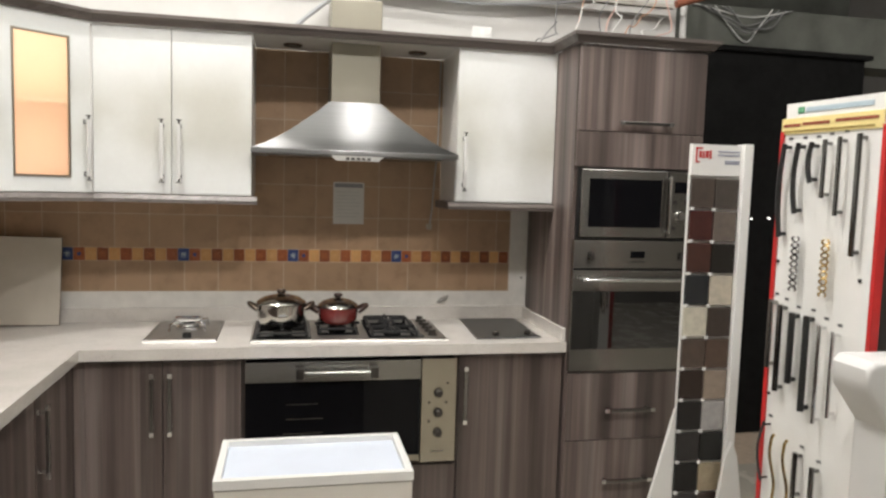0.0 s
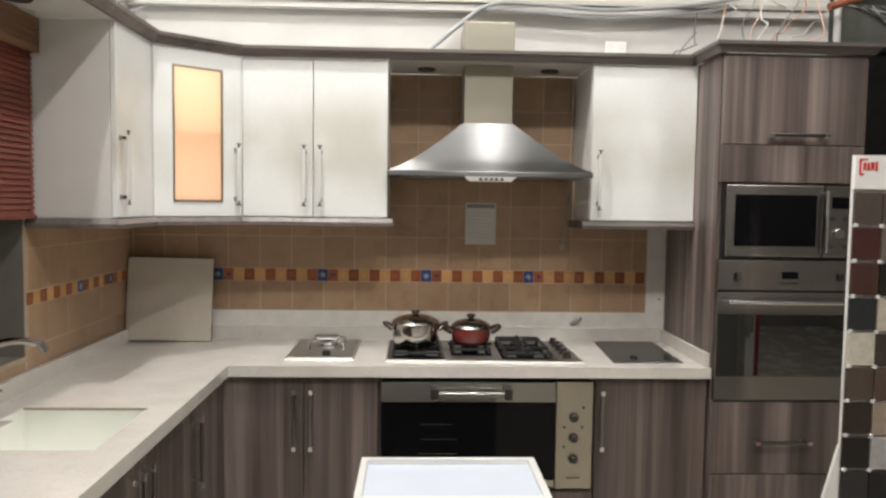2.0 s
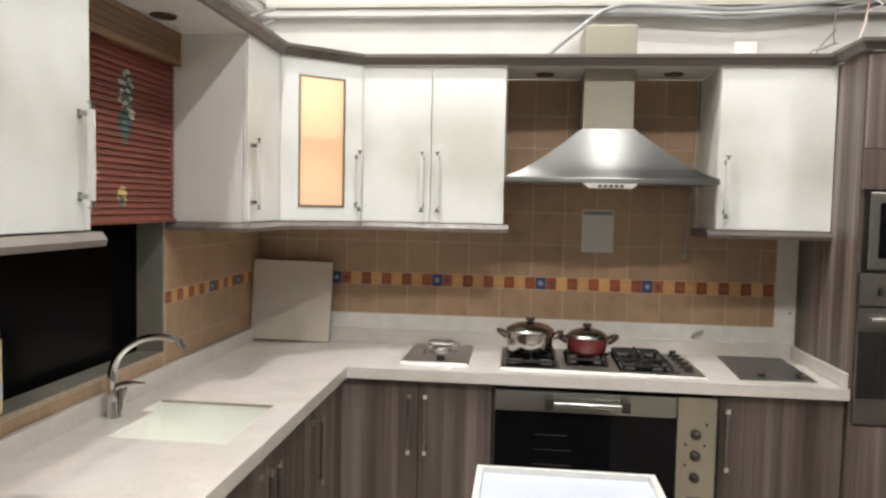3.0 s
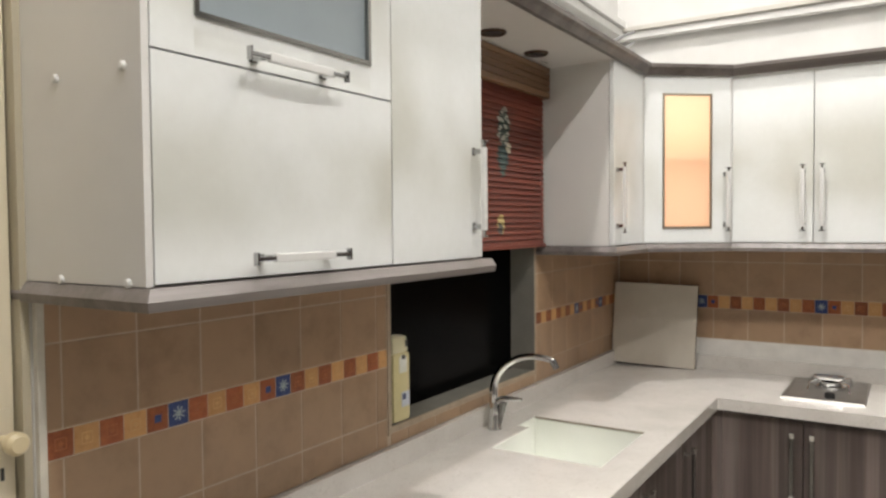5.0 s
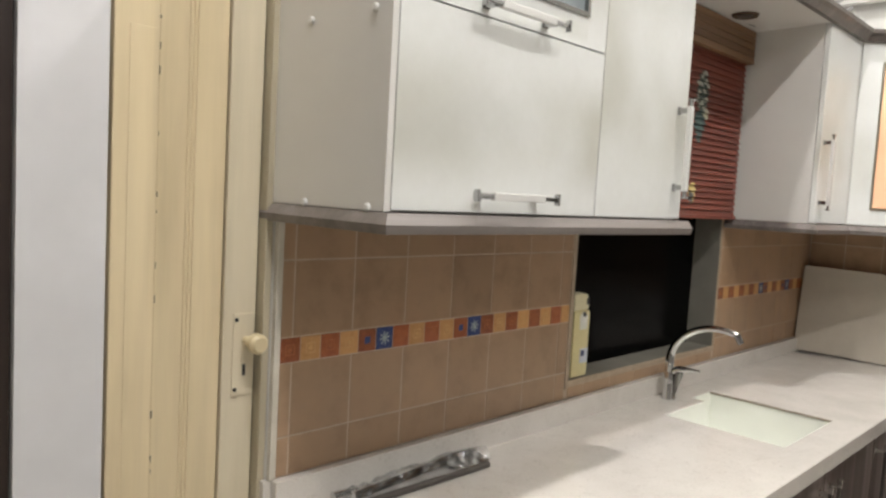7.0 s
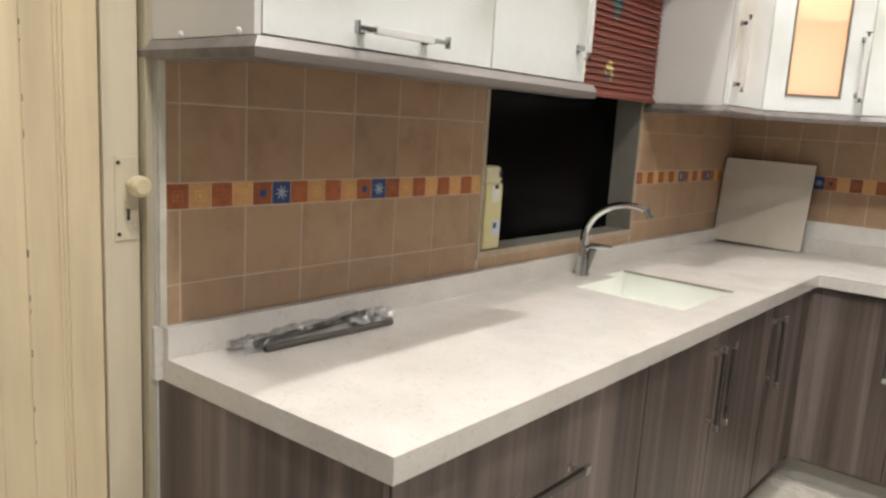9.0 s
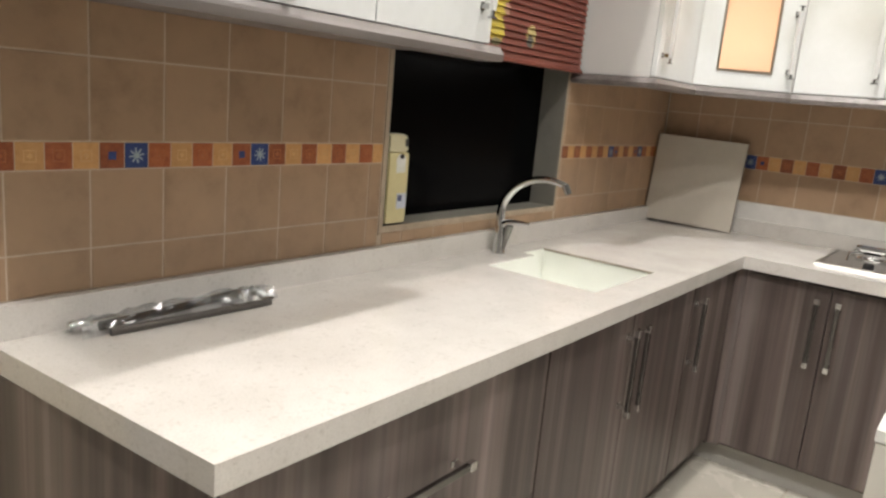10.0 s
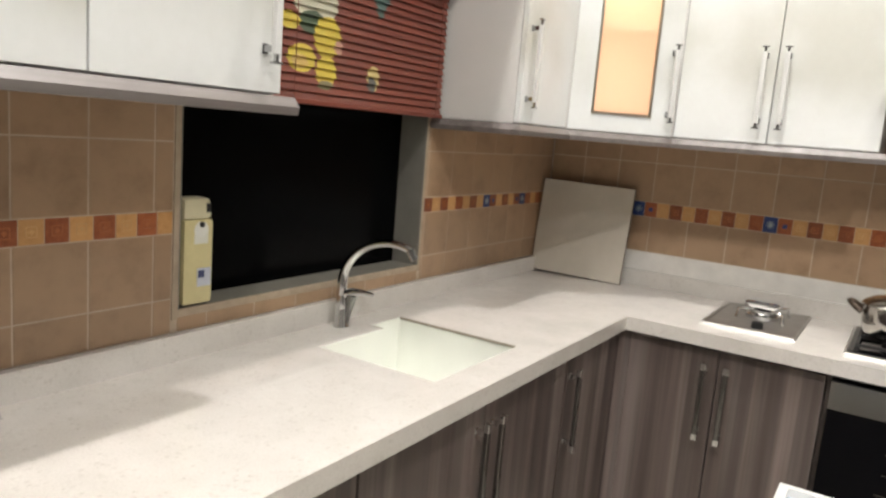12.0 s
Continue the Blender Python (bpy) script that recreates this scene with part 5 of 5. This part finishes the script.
SAMPLES = [("taupe_stripe", (0.09, 0.075, 0.066)), ("grey_taupe", (0.085, 0.077, 0.07)), ("oxblood", (0.07, 0.018, 0.015)), ("grey_oak", (0.19, 0.17, 0.155)),
           ("red_walnut", (0.075, 0.03, 0.022)), ("ebony", (0.012, 0.011, 0.008)), ("slate", (0.022, 0.027, 0.033)), ("ivory", (0.52, 0.47, 0.38)),
           ("cream", (0.55, 0.52, 0.43)), ("umber", (0.06, 0.048, 0.04)), ("mocha", (0.1, 0.078, 0.066)), ("cocoa", (0.12, 0.085, 0.066)),
           ("wenge", (0.04, 0.026, 0.02)), ("sand", (0.3, 0.24, 0.19)), ("black", (0.014, 0.013, 0.013)), ("pale_ash", (0.4, 0.39, 0.38)),
           ("charcoal", (0.035, 0.034, 0.036)), ("pitch", (0.012, 0.013, 0.013)), ("coal", (0.014, 0.015, 0.015)), ("beige", (0.34, 0.28, 0.19)),
           ("lead", (0.04, 0.04, 0.042)), ("tobacco", (0.07, 0.05, 0.04)), ("oak", (0.2, 0.15, 0.1)), ("graphite", (0.03, 0.03, 0.03))]
for k, (nm, col) in enumerate(SAMPLES):
    c, r = k % 2, k // 2
    zt = 1.665 - r * 0.122 - (0.0 if c == 0 else 0.002)
    sm = plain(nm + "_sample", tuple(c * (0.92 if col[0] > 0.28 else f) for c, f in zip(col, (0.68, 0.62, 0.57))), 0.5, 0, 0.15, 30)
    part("sample", boxed(2.928 + c * 0.1, 3.024 + c * 0.1, -1.302, -1.29, zt - 0.112, zt, bevel=0.002), sm, stand)
    part("clip", boxed(3.016 - 0.09 * (1 - c) + 0.002, 3.03 - 0.09 * (1 - c), -1.308, -1.3, zt - 0.12, zt - 0.108), PLASTIC_WHITE, stand)
part("foot", plate_of([(2.922, 0.0), (2.72, 0.0), (2.922, 0.78)], -0.008, 0.008), PLASTIC_WHITE, stand).matrix_basis = Matrix.Translation((0, -1.285, 0)) @ Matrix.Rotation(radians(90), 4, "X")
part("foot", plate_of([(3.03, 0.0), (3.26, 0.0), (3.165, 0.6), (3.14, 0.66), (3.115, 0.6)], -0.008, 0.008), PLASTIC_WHITE, stand).matrix_basis = Matrix.Translation((0, -1.335, 0)) @ Matrix.Rotation(radians(90), 4, "X")

# ---- board of sample handles ----
B0, B1 = Vector((2.849, -1.9)), Vector((2.885, -2.245))
bl = (B1 - B0).length
bm_turn = Matrix.Translation((B0.x, B0.y, 0)) @ Matrix.Rotation(math.atan2((B1 - B0).y, (B1 - B0).x), 4, "Z")
hb = thing("handle_board", "tall white display board of sample handles with red edges", "display board", (2.867, -2.07, 0))


def on_board(name, bm, mat, label="", smooth=False):
    bmesh.ops.transform(bm, matrix=bm_turn, verts=bm.verts)
    return part(name, bm, mat, hb, label, smooth)


# along the board u runs 0..bl, its face looks to negative v
on_board("panel", boxed(0.012, bl - 0.012, 0.0, 0.018, 0.0, 1.868), PLASTIC_WHITE)
on_board("edge", boxed(0.0, 0.012, -0.006, 0.02, 0.0, 1.79), RED, "red painted edge strip")
on_board("edge", boxed(bl - 0.012, bl, -0.006, 0.02, 0.0, 1.79), RED)
YEL_SIGN = plain("yellow_sign", (0.74, 0.62, 0.27), 0.5)
on_board("sign", boxed(0.002, bl - 0.012, -0.004, 0.0, 1.782, 1.826), YEL_SIGN, "yellow sign with plain lettering bars")
for u0, u1, z in ((0.01, 0.07, 1.806), (0.078, 0.17, 1.808), (0.19, 0.32, 1.81)):
    on_board("text_bar", boxed(u0, u1, -0.0055, -0.004, z - 0.004, z + 0.004), plain("dark_red_print", (0.25, 0.06, 0.03), 0.6))
on_board("text_bar", boxed(0.012, 0.31, -0.0055, -0.004, 1.787, 1.792), plain("olive_print", (0.28, 0.2, 0.05), 0.6))
on_board("mark", boxed(0.055, 0.078, -0.002, 0.0, 1.838, 1.856, bevel=0.001), plain("green_mark", (0.1, 0.3, 0.16), 0.5))
on_board("text_bar", boxed(0.085, 0.3, -0.002, 0.0, 1.84, 1.853), plain("pale_blue_print", (0.4, 0.5, 0.56), 0.6))
GOLD = plain("gold_handle", (0.46, 0.33, 0.14), 0.25, 1.0)


def pull(u, z0, z1, mat, r=0.006, bow=0.0, label=""):
    pts = []
    for k in range(9):
        s = k / 8
        pts.append((u + bow * math.sin(math.pi * s), -0.022, z0 + (z1 - z0) * s))
    bm = tube(bmesh.new(), pts, r, 8)
    for z in (z0 + 0.01, z1 - 0.01):
        rod(bm, (u, 0.0, z), (u, -0.022, z), r * 0.8, sides=8)
    on_board("sample_handle", bm, mat, label, True)
    on_board("tag", boxed(u - 0.007, u + 0.007, -0.0015, 0.0, z1 + 0.012, z1 + 0.019), plain("tag_print", (0.12, 0.12, 0.12), 0.6))


pull(0.036, 1.49, 1.755, BLACK, 0.007, -0.012, "bowed black sample handle")
pull(0.088, 1.56, 1.755, BLACK, 0.007, -0.012)
pull(0.135, 1.645, 1.755, BLACK, 0.007, -0.01)
pull(0.178, 1.605, 1.76, CHROME_DARK, 0.006)
pull(0.225, 1.56, 1.765, CHROME_DARK, 0.006)
pull(0.285, 1.46, 1.77, CHROME_DARK, 0.007)
pull(0.025, 1.11, 1.31, STEEL, 0.007)
pull(0.062, 1.05, 1.3, CHROME_DARK, 0.008)
pull(0.108, 1.085, 1.285, BLACK, 0.009)
pull(0.16, 1.02, 1.285, BLACK, 0.009, label="straight black sample handle")
pull(0.205, 1.0, 1.27, CHROME, 0.005)
pull(0.25, 1.03, 1.26, CHROME, 0.005)
pull(0.155, 0.77, 0.9, CHROME_DARK, 0.007)
pull(0.215, 0.74, 0.88, CHROME_DARK, 0.007)
pull(0.032, 0.77, 0.95, BLACK_IRON, 0.004, -0.02)
for u, mat in ((0.098, CHROME_DARK), (0.202, GOLD)):
    tw = bmesh.new()
    for s in (0, math.pi):
        tube(tw, [(u + 0.009 * math.cos(s + k * 0.75), -0.02 + 0.009 * math.sin(s + k * 0.75), 1.345 + k * 0.0042) for k in range(37)], 0.003, 6)
    on_board("sample_handle", tw, mat, "twisted wire sample handle", True)
for u in (0.07, 0.12):
    sc = bmesh.new()
    tube(sc, [(u + 0.012 * math.sin(k * 0.45) * (1.6 if k in (0, 1, 13, 14) else 1), -0.02, 0.72 + k * 0.0145) for k in range(15)], 0.0042, 8)
    on_board("sample_handle", sc, GOLD, "curled gold sample handle", True)
for u, z in ((0.02, 1.42), (0.3, 1.40), (0.02, 1.03), (0.02, 0.7)):
    on_board("screw", rod(bmesh.new(), (u, 0.0, z), (u, -0.004, z), 0.005, sides=10), BLACK_IRON)

# a like board in the next bay, which the oven's door mirrors
twin = copy_thing(hb, pose(2.867 + 0.86, -2.07 - 0.38, 0))

# ---- white rounded casing in front of the board ----
# unidentified casing: outline and depth fitted to the camera's view
CASING = [(2.815, 0.0), (2.815, 1.075), (2.746, 1.165), (2.737, 1.192), (2.739, 1.222), (2.758, 1.24), (3.14, 1.24), (3.16, 1.222), (3.16, 0.0)]
caseb = bmesh.new()
front, rear = [[caseb.verts.new((x, y, z)) for x, z in CASING] for y in (-2.40, -2.28)]
caseb.faces.new(front)
caseb.faces.new(rear[::-1])
for k in range(len(CASING)):
    n = (k + 1) % len(CASING)
    caseb.faces.new((front[k], rear[k], rear[n], front[n]))
bmesh.ops.recalc_face_normals(caseb, faces=caseb.faces)
bmesh.ops.bevel(caseb, geom=[e for e in caseb.edges if abs(e.verts[0].co.y - e.verts[1].co.y) < 0.01], offset=0.012, segments=3, affect="EDGES", profile=0.5)
shell = thing("white_panel_heater", "white rounded floor-standing casing beside the handle board", "appliance", (2.93, -2.32, 0))
part("shell", caseb, plain("white_moulded_casing", (0.62, 0.62, 0.61), 0.4, vary=0.03), shell, smooth=True)

# ---- dark screens and beam beyond the tall unit ----
# the partition's lack of light is in its near-black colour
screen = thing("dark_partition", "tall partition, coloured near black for the unlit part of the showroom", "partition", (4.6, 0.52, 0))
part("panel", boxed(4.02, 5.22, 0.5, 0.54, 0.0, 2.52), UNLIT_BLACK, screen)
part("return_panel", boxed(3.56, 4.018, 0.52, 0.55, 0.0, 2.5), UNLIT_BLACK, screen)
part("cap", boxed(4.0, 5.26, 0.47, 0.57, 2.52, 2.55), UNLIT_BLACK, screen)
structure("beam_1", boxed(3.56, 7.04, 0.62, 0.92, 2.5, 2.83), BEAM, "grey concrete downstand beam", "beam")
# glowing beads at the partition's face stand in for two glints
for x, z in ((4.44, 1.45), (4.57, 1.455)):
    g = thing("glint_lamp", "tiny glowing bead standing in for a glint in the dark", "lamp", (x, 0.49, z))
    gm, gt, gb = material("glint_glow")
    gb.inputs["Emission Color"].default_value = (1, 0.97, 0.9, 1)
    gb.inputs["Emission Strength"].default_value = 3.0
    part("glow_bead", lathe(bmesh.new(), [(0.003, -0.006), (0.007, 0), (0.003, 0.006)], (x, 0.49, z), 10), gm, g, smooth=True)

# ---- trunking, conduit and wires above the units ----
trunk = thing("cable_trunking", "pale cable trunking fixed along the wall", "trunking", (1.7, -0.03, 2.56))
part("channel", boxed(0.0, 3.5, -0.045, -0.0, 2.565, 2.60, bevel=0.003), PLASTER, trunk)
part("cover", boxed(0.0, 3.5, -0.06, -0.0, 2.603, 2.625, bevel=0.003), plain("grey_trunking_cover", (0.42, 0.4, 0.36), 0.6), trunk)
trunk2 = thing("cable_trunking", "pale cable trunking fixed along the window wall", "trunking", (0.02, -1.5, 2.56))
part("channel", boxed(-0.008, 0.045, -3.0, -0.062, 2.575, 2.615, bevel=0.003), PLASTER, trunk2)
part("cover", boxed(-0.008, 0.06, -3.0, -0.062, 2.618, 2.65, bevel=0.003), PLASTER, trunk2)
PIPE = plain("grey_flexible_conduit", (0.32, 0.33, 0.34), 0.45, 0.3)
cond = thing("conduit", "grey flexible conduit looping above the hood", "conduit", (1.75, -0.06, 2.33))
for dy, dz in ((0.0, 0.0), (0.02, -0.035)):
    pts = [(1.46, -0.09 + dy, 2.32), (1.505, -0.09 + dy, 2.375), (1.627, -0.09 + dy, 2.478), (1.74, -0.09 + dy, 2.57 + dz * 0.3), (1.845, -0.09 + dy, 2.602 + dz), (2.066, -0.09 + dy, 2.592 + dz), (2.339, -0.09 + dy, 2.57 + dz), (2.609, -0.09 + dy, 2.588 + dz), (2.824, -0.09 + dy, 2.61 + dz), (3.1, -0.09 + dy, 2.66 + dz)]
    fine = []
    for a, b2 in zip(pts, pts[1:]):
        fine += [Vector(a).lerp(Vector(b2), s / 4) for s in range(4)]
    sm2 = [fine[0]] + [(fine[k - 1] + fine[k] * 2 + fine[k + 1]) / 4 for k in range(1, len(fine) - 1)] + [fine[-1]]
    part("pipe", tube(bmesh.new(), sm2, 0.011 if dy == 0 else 0.008, 10), PIPE, cond, smooth=True)
sock = thing("wall_socket", "white double wall socket above the cabinets", "socket", (2.44, -0.004, 2.41))
part("plate", boxed(2.388, 2.493, -0.01, 0.006, 2.382, 2.44, bevel=0.003), PLASTIC_WHITE, sock)
for x in (2.412, 2.468):
    part("outlet", boxed(x - 0.016, x + 0.016, -0.0115, -0.0095, 2.395, 2.427), plain("socket_grey", (0.68, 0.68, 0.66), 0.5), sock)
rng = random.Random(11)
WIRES = [plain("white_wire", (0.6, 0.6, 0.58), 0.5), plain("orange_wire", (0.46, 0.26, 0.16), 0.5), plain("grey_wire", (0.2, 0.2, 0.2), 0.5), plain("pink_wire", (0.6, 0.4, 0.34), 0.5)]


def loose_wire(label, a, b, sag, mat, wob=0.05, r=0.0035):
    a, b = Vector(a), Vector(b)
    off = [Vector((rng.uniform(-wob, wob), rng.uniform(-wob, wob), rng.uniform(-wob, wob))) for _ in range(5)]
    pts = []
    for k in range(25):
        s = k / 24
        p = a.lerp(b, s) + Vector((0, 0, -sag * math.sin(math.pi * s)))
        for j, o in enumerate(off):
            p += o * math.sin(math.pi * (j + 1) * s) / (j + 1)
        pts.append(p)
    w = thing("loose_wire", label, "wire", tuple(a), "loose wires")
    part("cable", tube(bmesh.new(), pts, r, 6), mat, w, smooth=True)


for k in range(9):
    x = 2.86 + 0.05 * k
    loose_wire("thin loose electric wire rising from the tall cabinet's top", (x, -0.25 + 0.02 * (k % 3), 2.31), (3.05 + 0.06 * k, -0.06, 2.62 + 0.05 * (k % 4)), -0.03, WIRES[k % 4], 0.07)
for k in range(2):
    loose_wire("grey wire tangled on top of the wall cabinet", (2.55 + 0.06 * k, -0.25, 2.305), (2.78, -0.2, 2.45 + 0.1 * k), 0.03, WIRES[2], 0.07)
for k in range(6):
    loose_wire("grey cable loop hanging from the concrete beam", (4.0 + 0.05 * k, 0.6, 2.82), (4.72 - 0.05 * (k % 4), 0.6, 2.825), 0.07 + 0.045 * (k % 4), WIRES[2 if k % 3 else 0], 0.025, 0.005)
for k in range(3):
    loose_wire("grey cable bundle lying above the wall cabinets", (0.05, -1.4 + 0.15 * k, 2.282), (0.12, -0.12, 2.58 - 0.05 * k), 0.05, WIRES[2], 0.06, 0.007)
structure("rust_pipe", rod(bmesh.new(), (3.46, -0.15, 2.60), (3.95, -0.15, 2.76), 0.02), plain("rusty_red_pipe", (0.22, 0.07, 0.035), 0.6, vary=0.2, size=30), "rusty red-brown pipe above the tall cabinet", "pipe", True)
structure("pipe_drop", rod(bmesh.new(), (3.58, -0.02, 2.3), (3.58, -0.02, H_CEIL), 0.018), PLASTER, "white painted pipe at the wall's end", "pipe", True)

# ---- tiles: floor, splashback and border ----
pieces = {}


def tile_piece(parent, mat, axis, u, v, w, h, depth=0.008, name="tile", base=0.0):
    """One tile with eased edges; axis is the wall it faces: x (west), y (north) or z (floor)."""
    key = (axis, round(w, 4), round(h, 4), mat.name)
    if key not in pieces:
        e = 0.0012
        lo = [(-w / 2, -h / 2), (w / 2, -h / 2), (w / 2, h / 2), (-w / 2, h / 2)]
        hi = [(a - math.copysign(e, a), b - math.copysign(e, b)) for a, b in lo]
        put = {"x": lambda a, b, d: (d, a, b), "y": lambda a, b, d: (a, -d, b), "z": lambda a, b, d: (a, b, d)}[axis]
        verts = [put(a, b, 0) for a, b in lo] + [put(a, b, depth - e) for a, b in lo] + [put(a, b, depth) for a, b in hi]
        faces = [(8, 9, 10, 11)] + [(k + o, (k + 1) % 4 + o, (k + 1) % 4 + o + 4, k + o + 4) for o in (0, 4) for k in range(4)]
        me = bpy.data.meshes.new(name)
        me.from_pydata(verts, [], faces)
        me.materials.append(mat)
        pieces[key] = me
    ob = new(name, pieces[key])
    ob.parent = parent
    ob.location = {"x": (base, u, v), "y": (u, -base, v), "z": (u, v, base)}[axis]
    return ob


wall_west = bpy.data.objects["wall_west"]
wall_north = bpy.data.objects["wall_north"]
G = 0.0032
backing = structure("grout_bed_1", boxed(-0.0078, -0.001, -3.042, WIN[0], 0.966, 1.56), GROUT, "pale grout between the wall tiles", "grout")
backing2 = structure("grout_bed_2", boxed(-0.0078, -0.001, WIN[1], -0.001, 0.966, 1.56), GROUT, "pale grout between the wall tiles", "grout")
backing3 = structure("grout_bed_3", boxed(-0.0078, -0.001, WIN[0], WIN[1], 0.966, WIN[2]), GROUT, "pale grout between the wall tiles", "grout")
backing4 = structure("grout_bed_4", boxed(0.0, 2.637, 0.001, 0.0078, 1.046, 2.255), GROUT_NORTH, "pale grout between the wall tiles", "grout")


def cuts(a, b, start, pitch):
    """Spans between a and b cut at start + k * pitch."""
    lines = [a] + [x for x in (start + k * pitch for k in range(-40, 60)) if a + 0.006 < x < b - 0.006] + [b]
    return list(zip(lines, lines[1:]))


west_rows = [(0.967, 1.05), (1.05, 1.205), (1.258, 1.417), (1.417, 1.56)]
for y0, y1 in ((-3.042, -2.036), (WIN[1] + 0.012, -0.001)):
    for a, b2 in cuts(y0, y1, -3.011, 0.1542):
        for z0, z1 in west_rows:
            tile_piece(wall_west, TILE, "x", (a + b2) / 2, (z0 + z1) / 2, b2 - a - G, z1 - z0 - G, base=-0.008)
for a, b2 in cuts(WIN[0], WIN[1], -3.011, 0.1542):
    tile_piece(wall_west, TILE, "x", (a + b2) / 2, 0.985, b2 - a - G, 0.034, base=-0.008)
north_rows = [(1.048, 1.198), (1.262, 1.428), (1.428, 1.59), (1.59, 1.752), (1.752, 1.914), (1.914, 2.076), (2.076, 2.253)]
for z0, z1 in north_rows:
    lo, hi = (0.002, 2.636) if z1 < 1.6 else (1.298, 2.242)
    for a, b2 in cuts(lo, hi, 0.479 + (0.0 if z0 > 1.2 else 0.003), 0.16):
        tile_piece(wall_north, TILE, "y", (a + b2) / 2, (z0 + z1) / 2, b2 - a - G, z1 - z0 - G, base=-0.008)

KINDS = {"n": BORDER_BROWN, "y": BORDER_YELLOW, "b": BORDER_BLUE, "x": BORDER_BROWN}
pale_meshes = {}


def motif(tile, axis, kind, s):
    """Raised glaze ornament on a border tile."""
    key = (axis, kind)
    if key not in pale_meshes:
        bm = bmesh.new()
        if kind == "b":
            for a in range(4):
                box(bm, -s * 0.34, s * 0.34, -s * 0.035, s * 0.035, 0, 0.0006, turn=Matrix.Rotation(radians(45 * a + 10), 4, "Z"))
        elif kind == "x":
            box(bm, -s * 0.17, s * 0.17, -s * 0.17, s * 0.17, 0, 0.0006)
        else:
            for q in ((-0.25, 0.25, 0.2, 0.25), (-0.25, 0.25, -0.25, -0.2), (-0.25, -0.2, -0.2, 0.2), (0.2, 0.25, -0.2, 0.2)):
                box(bm, *[v * s for v in q], 0, 0.0006)
            box(bm, -s * 0.09, s * 0.09, -s * 0.09, s * 0.09, 0, 0.0006, turn=Matrix.Rotation(radians(45), 4, "Z"))
        turn = {"x": Matrix.Rotation(radians(90), 4, "Y"), "y": Matrix.Rotation(radians(90), 4, "X")}[axis]
        bmesh.ops.transform(bm, matrix=turn, verts=bm.verts)
        me = bpy.data.meshes.new("motif")
        bm.to_mesh(me)
        bm.free()
        me.materials.append({"b": PALE_INK, "x": BORDER_BLUE, "n": RUSSET_LIGHT, "y": OCHRE_LIGHT}[kind])
        pale_meshes[key] = me
    ob = new("motif", pale_meshes[key])
    ob.parent = tile
    ob.location = (0.0081, 0, 0) if axis == "x" else (0, -0.0081, 0)


RUSSET_LIGHT = plain("lighter_russet_glaze", (0.36, 0.115, 0.035), 0.4, vary=0.15, size=80)
OCHRE_LIGHT = plain("lighter_ochre_glaze", (0.6, 0.355, 0.15), 0.4, vary=0.1, size=80)


def border(parent, axis, a, b, z0, z1, sequence, start, step):
    """Small border tiles from a to b, cut at both ends; the first whole one begins at start."""
    k0 = math.ceil((start - a) / step - 0.05)
    k = -k0
    while start + k * step < b - 0.008:
        u0, u1 = max(a, start + k * step), min(b, start + (k + 1) * step)
        c = sequence[k % len(sequence)]
        if u1 - u0 > 0.006:
            t = tile_piece(parent, KINDS[c], axis, (u0 + u1) / 2, (z0 + z1) / 2, u1 - u0 - 0.0012, z1 - z0 - 0.002, base=-0.008, name="border_tile")
            if u1 - u0 > 0.9 * step:
                motif(t, axis, c, step * 0.9)
        k += 1


border(wall_west, "x", -3.042, -2.036, 1.205, 1.258, "nynyxbnynyxbnynynyny", -3.042, 0.0508)
border(wall_west, "x", WIN[1] + 0.012, -0.001, 1.205, 1.256, "nynynynybxynyxbnynyn", WIN[1] + 0.012, 0.0515)
border(wall_north, "y", 0.003, 2.634, 1.198, 1.262, "nynynynbxy" * 4 + "nynynynyny", 0.0278, 0.0531)

for a, b2 in cuts(-0.09, 7.04, 0.33, 0.6):
    for c, d in cuts(-7.14, -0.01, -0.6, 0.6):
        tile_piece(floor, FLOOR_TILE, "z", (a + b2) / 2, (c + d) / 2, b2 - a - 0.003, d - c - 0.003, depth=0.004, name="tile", base=-0.004)
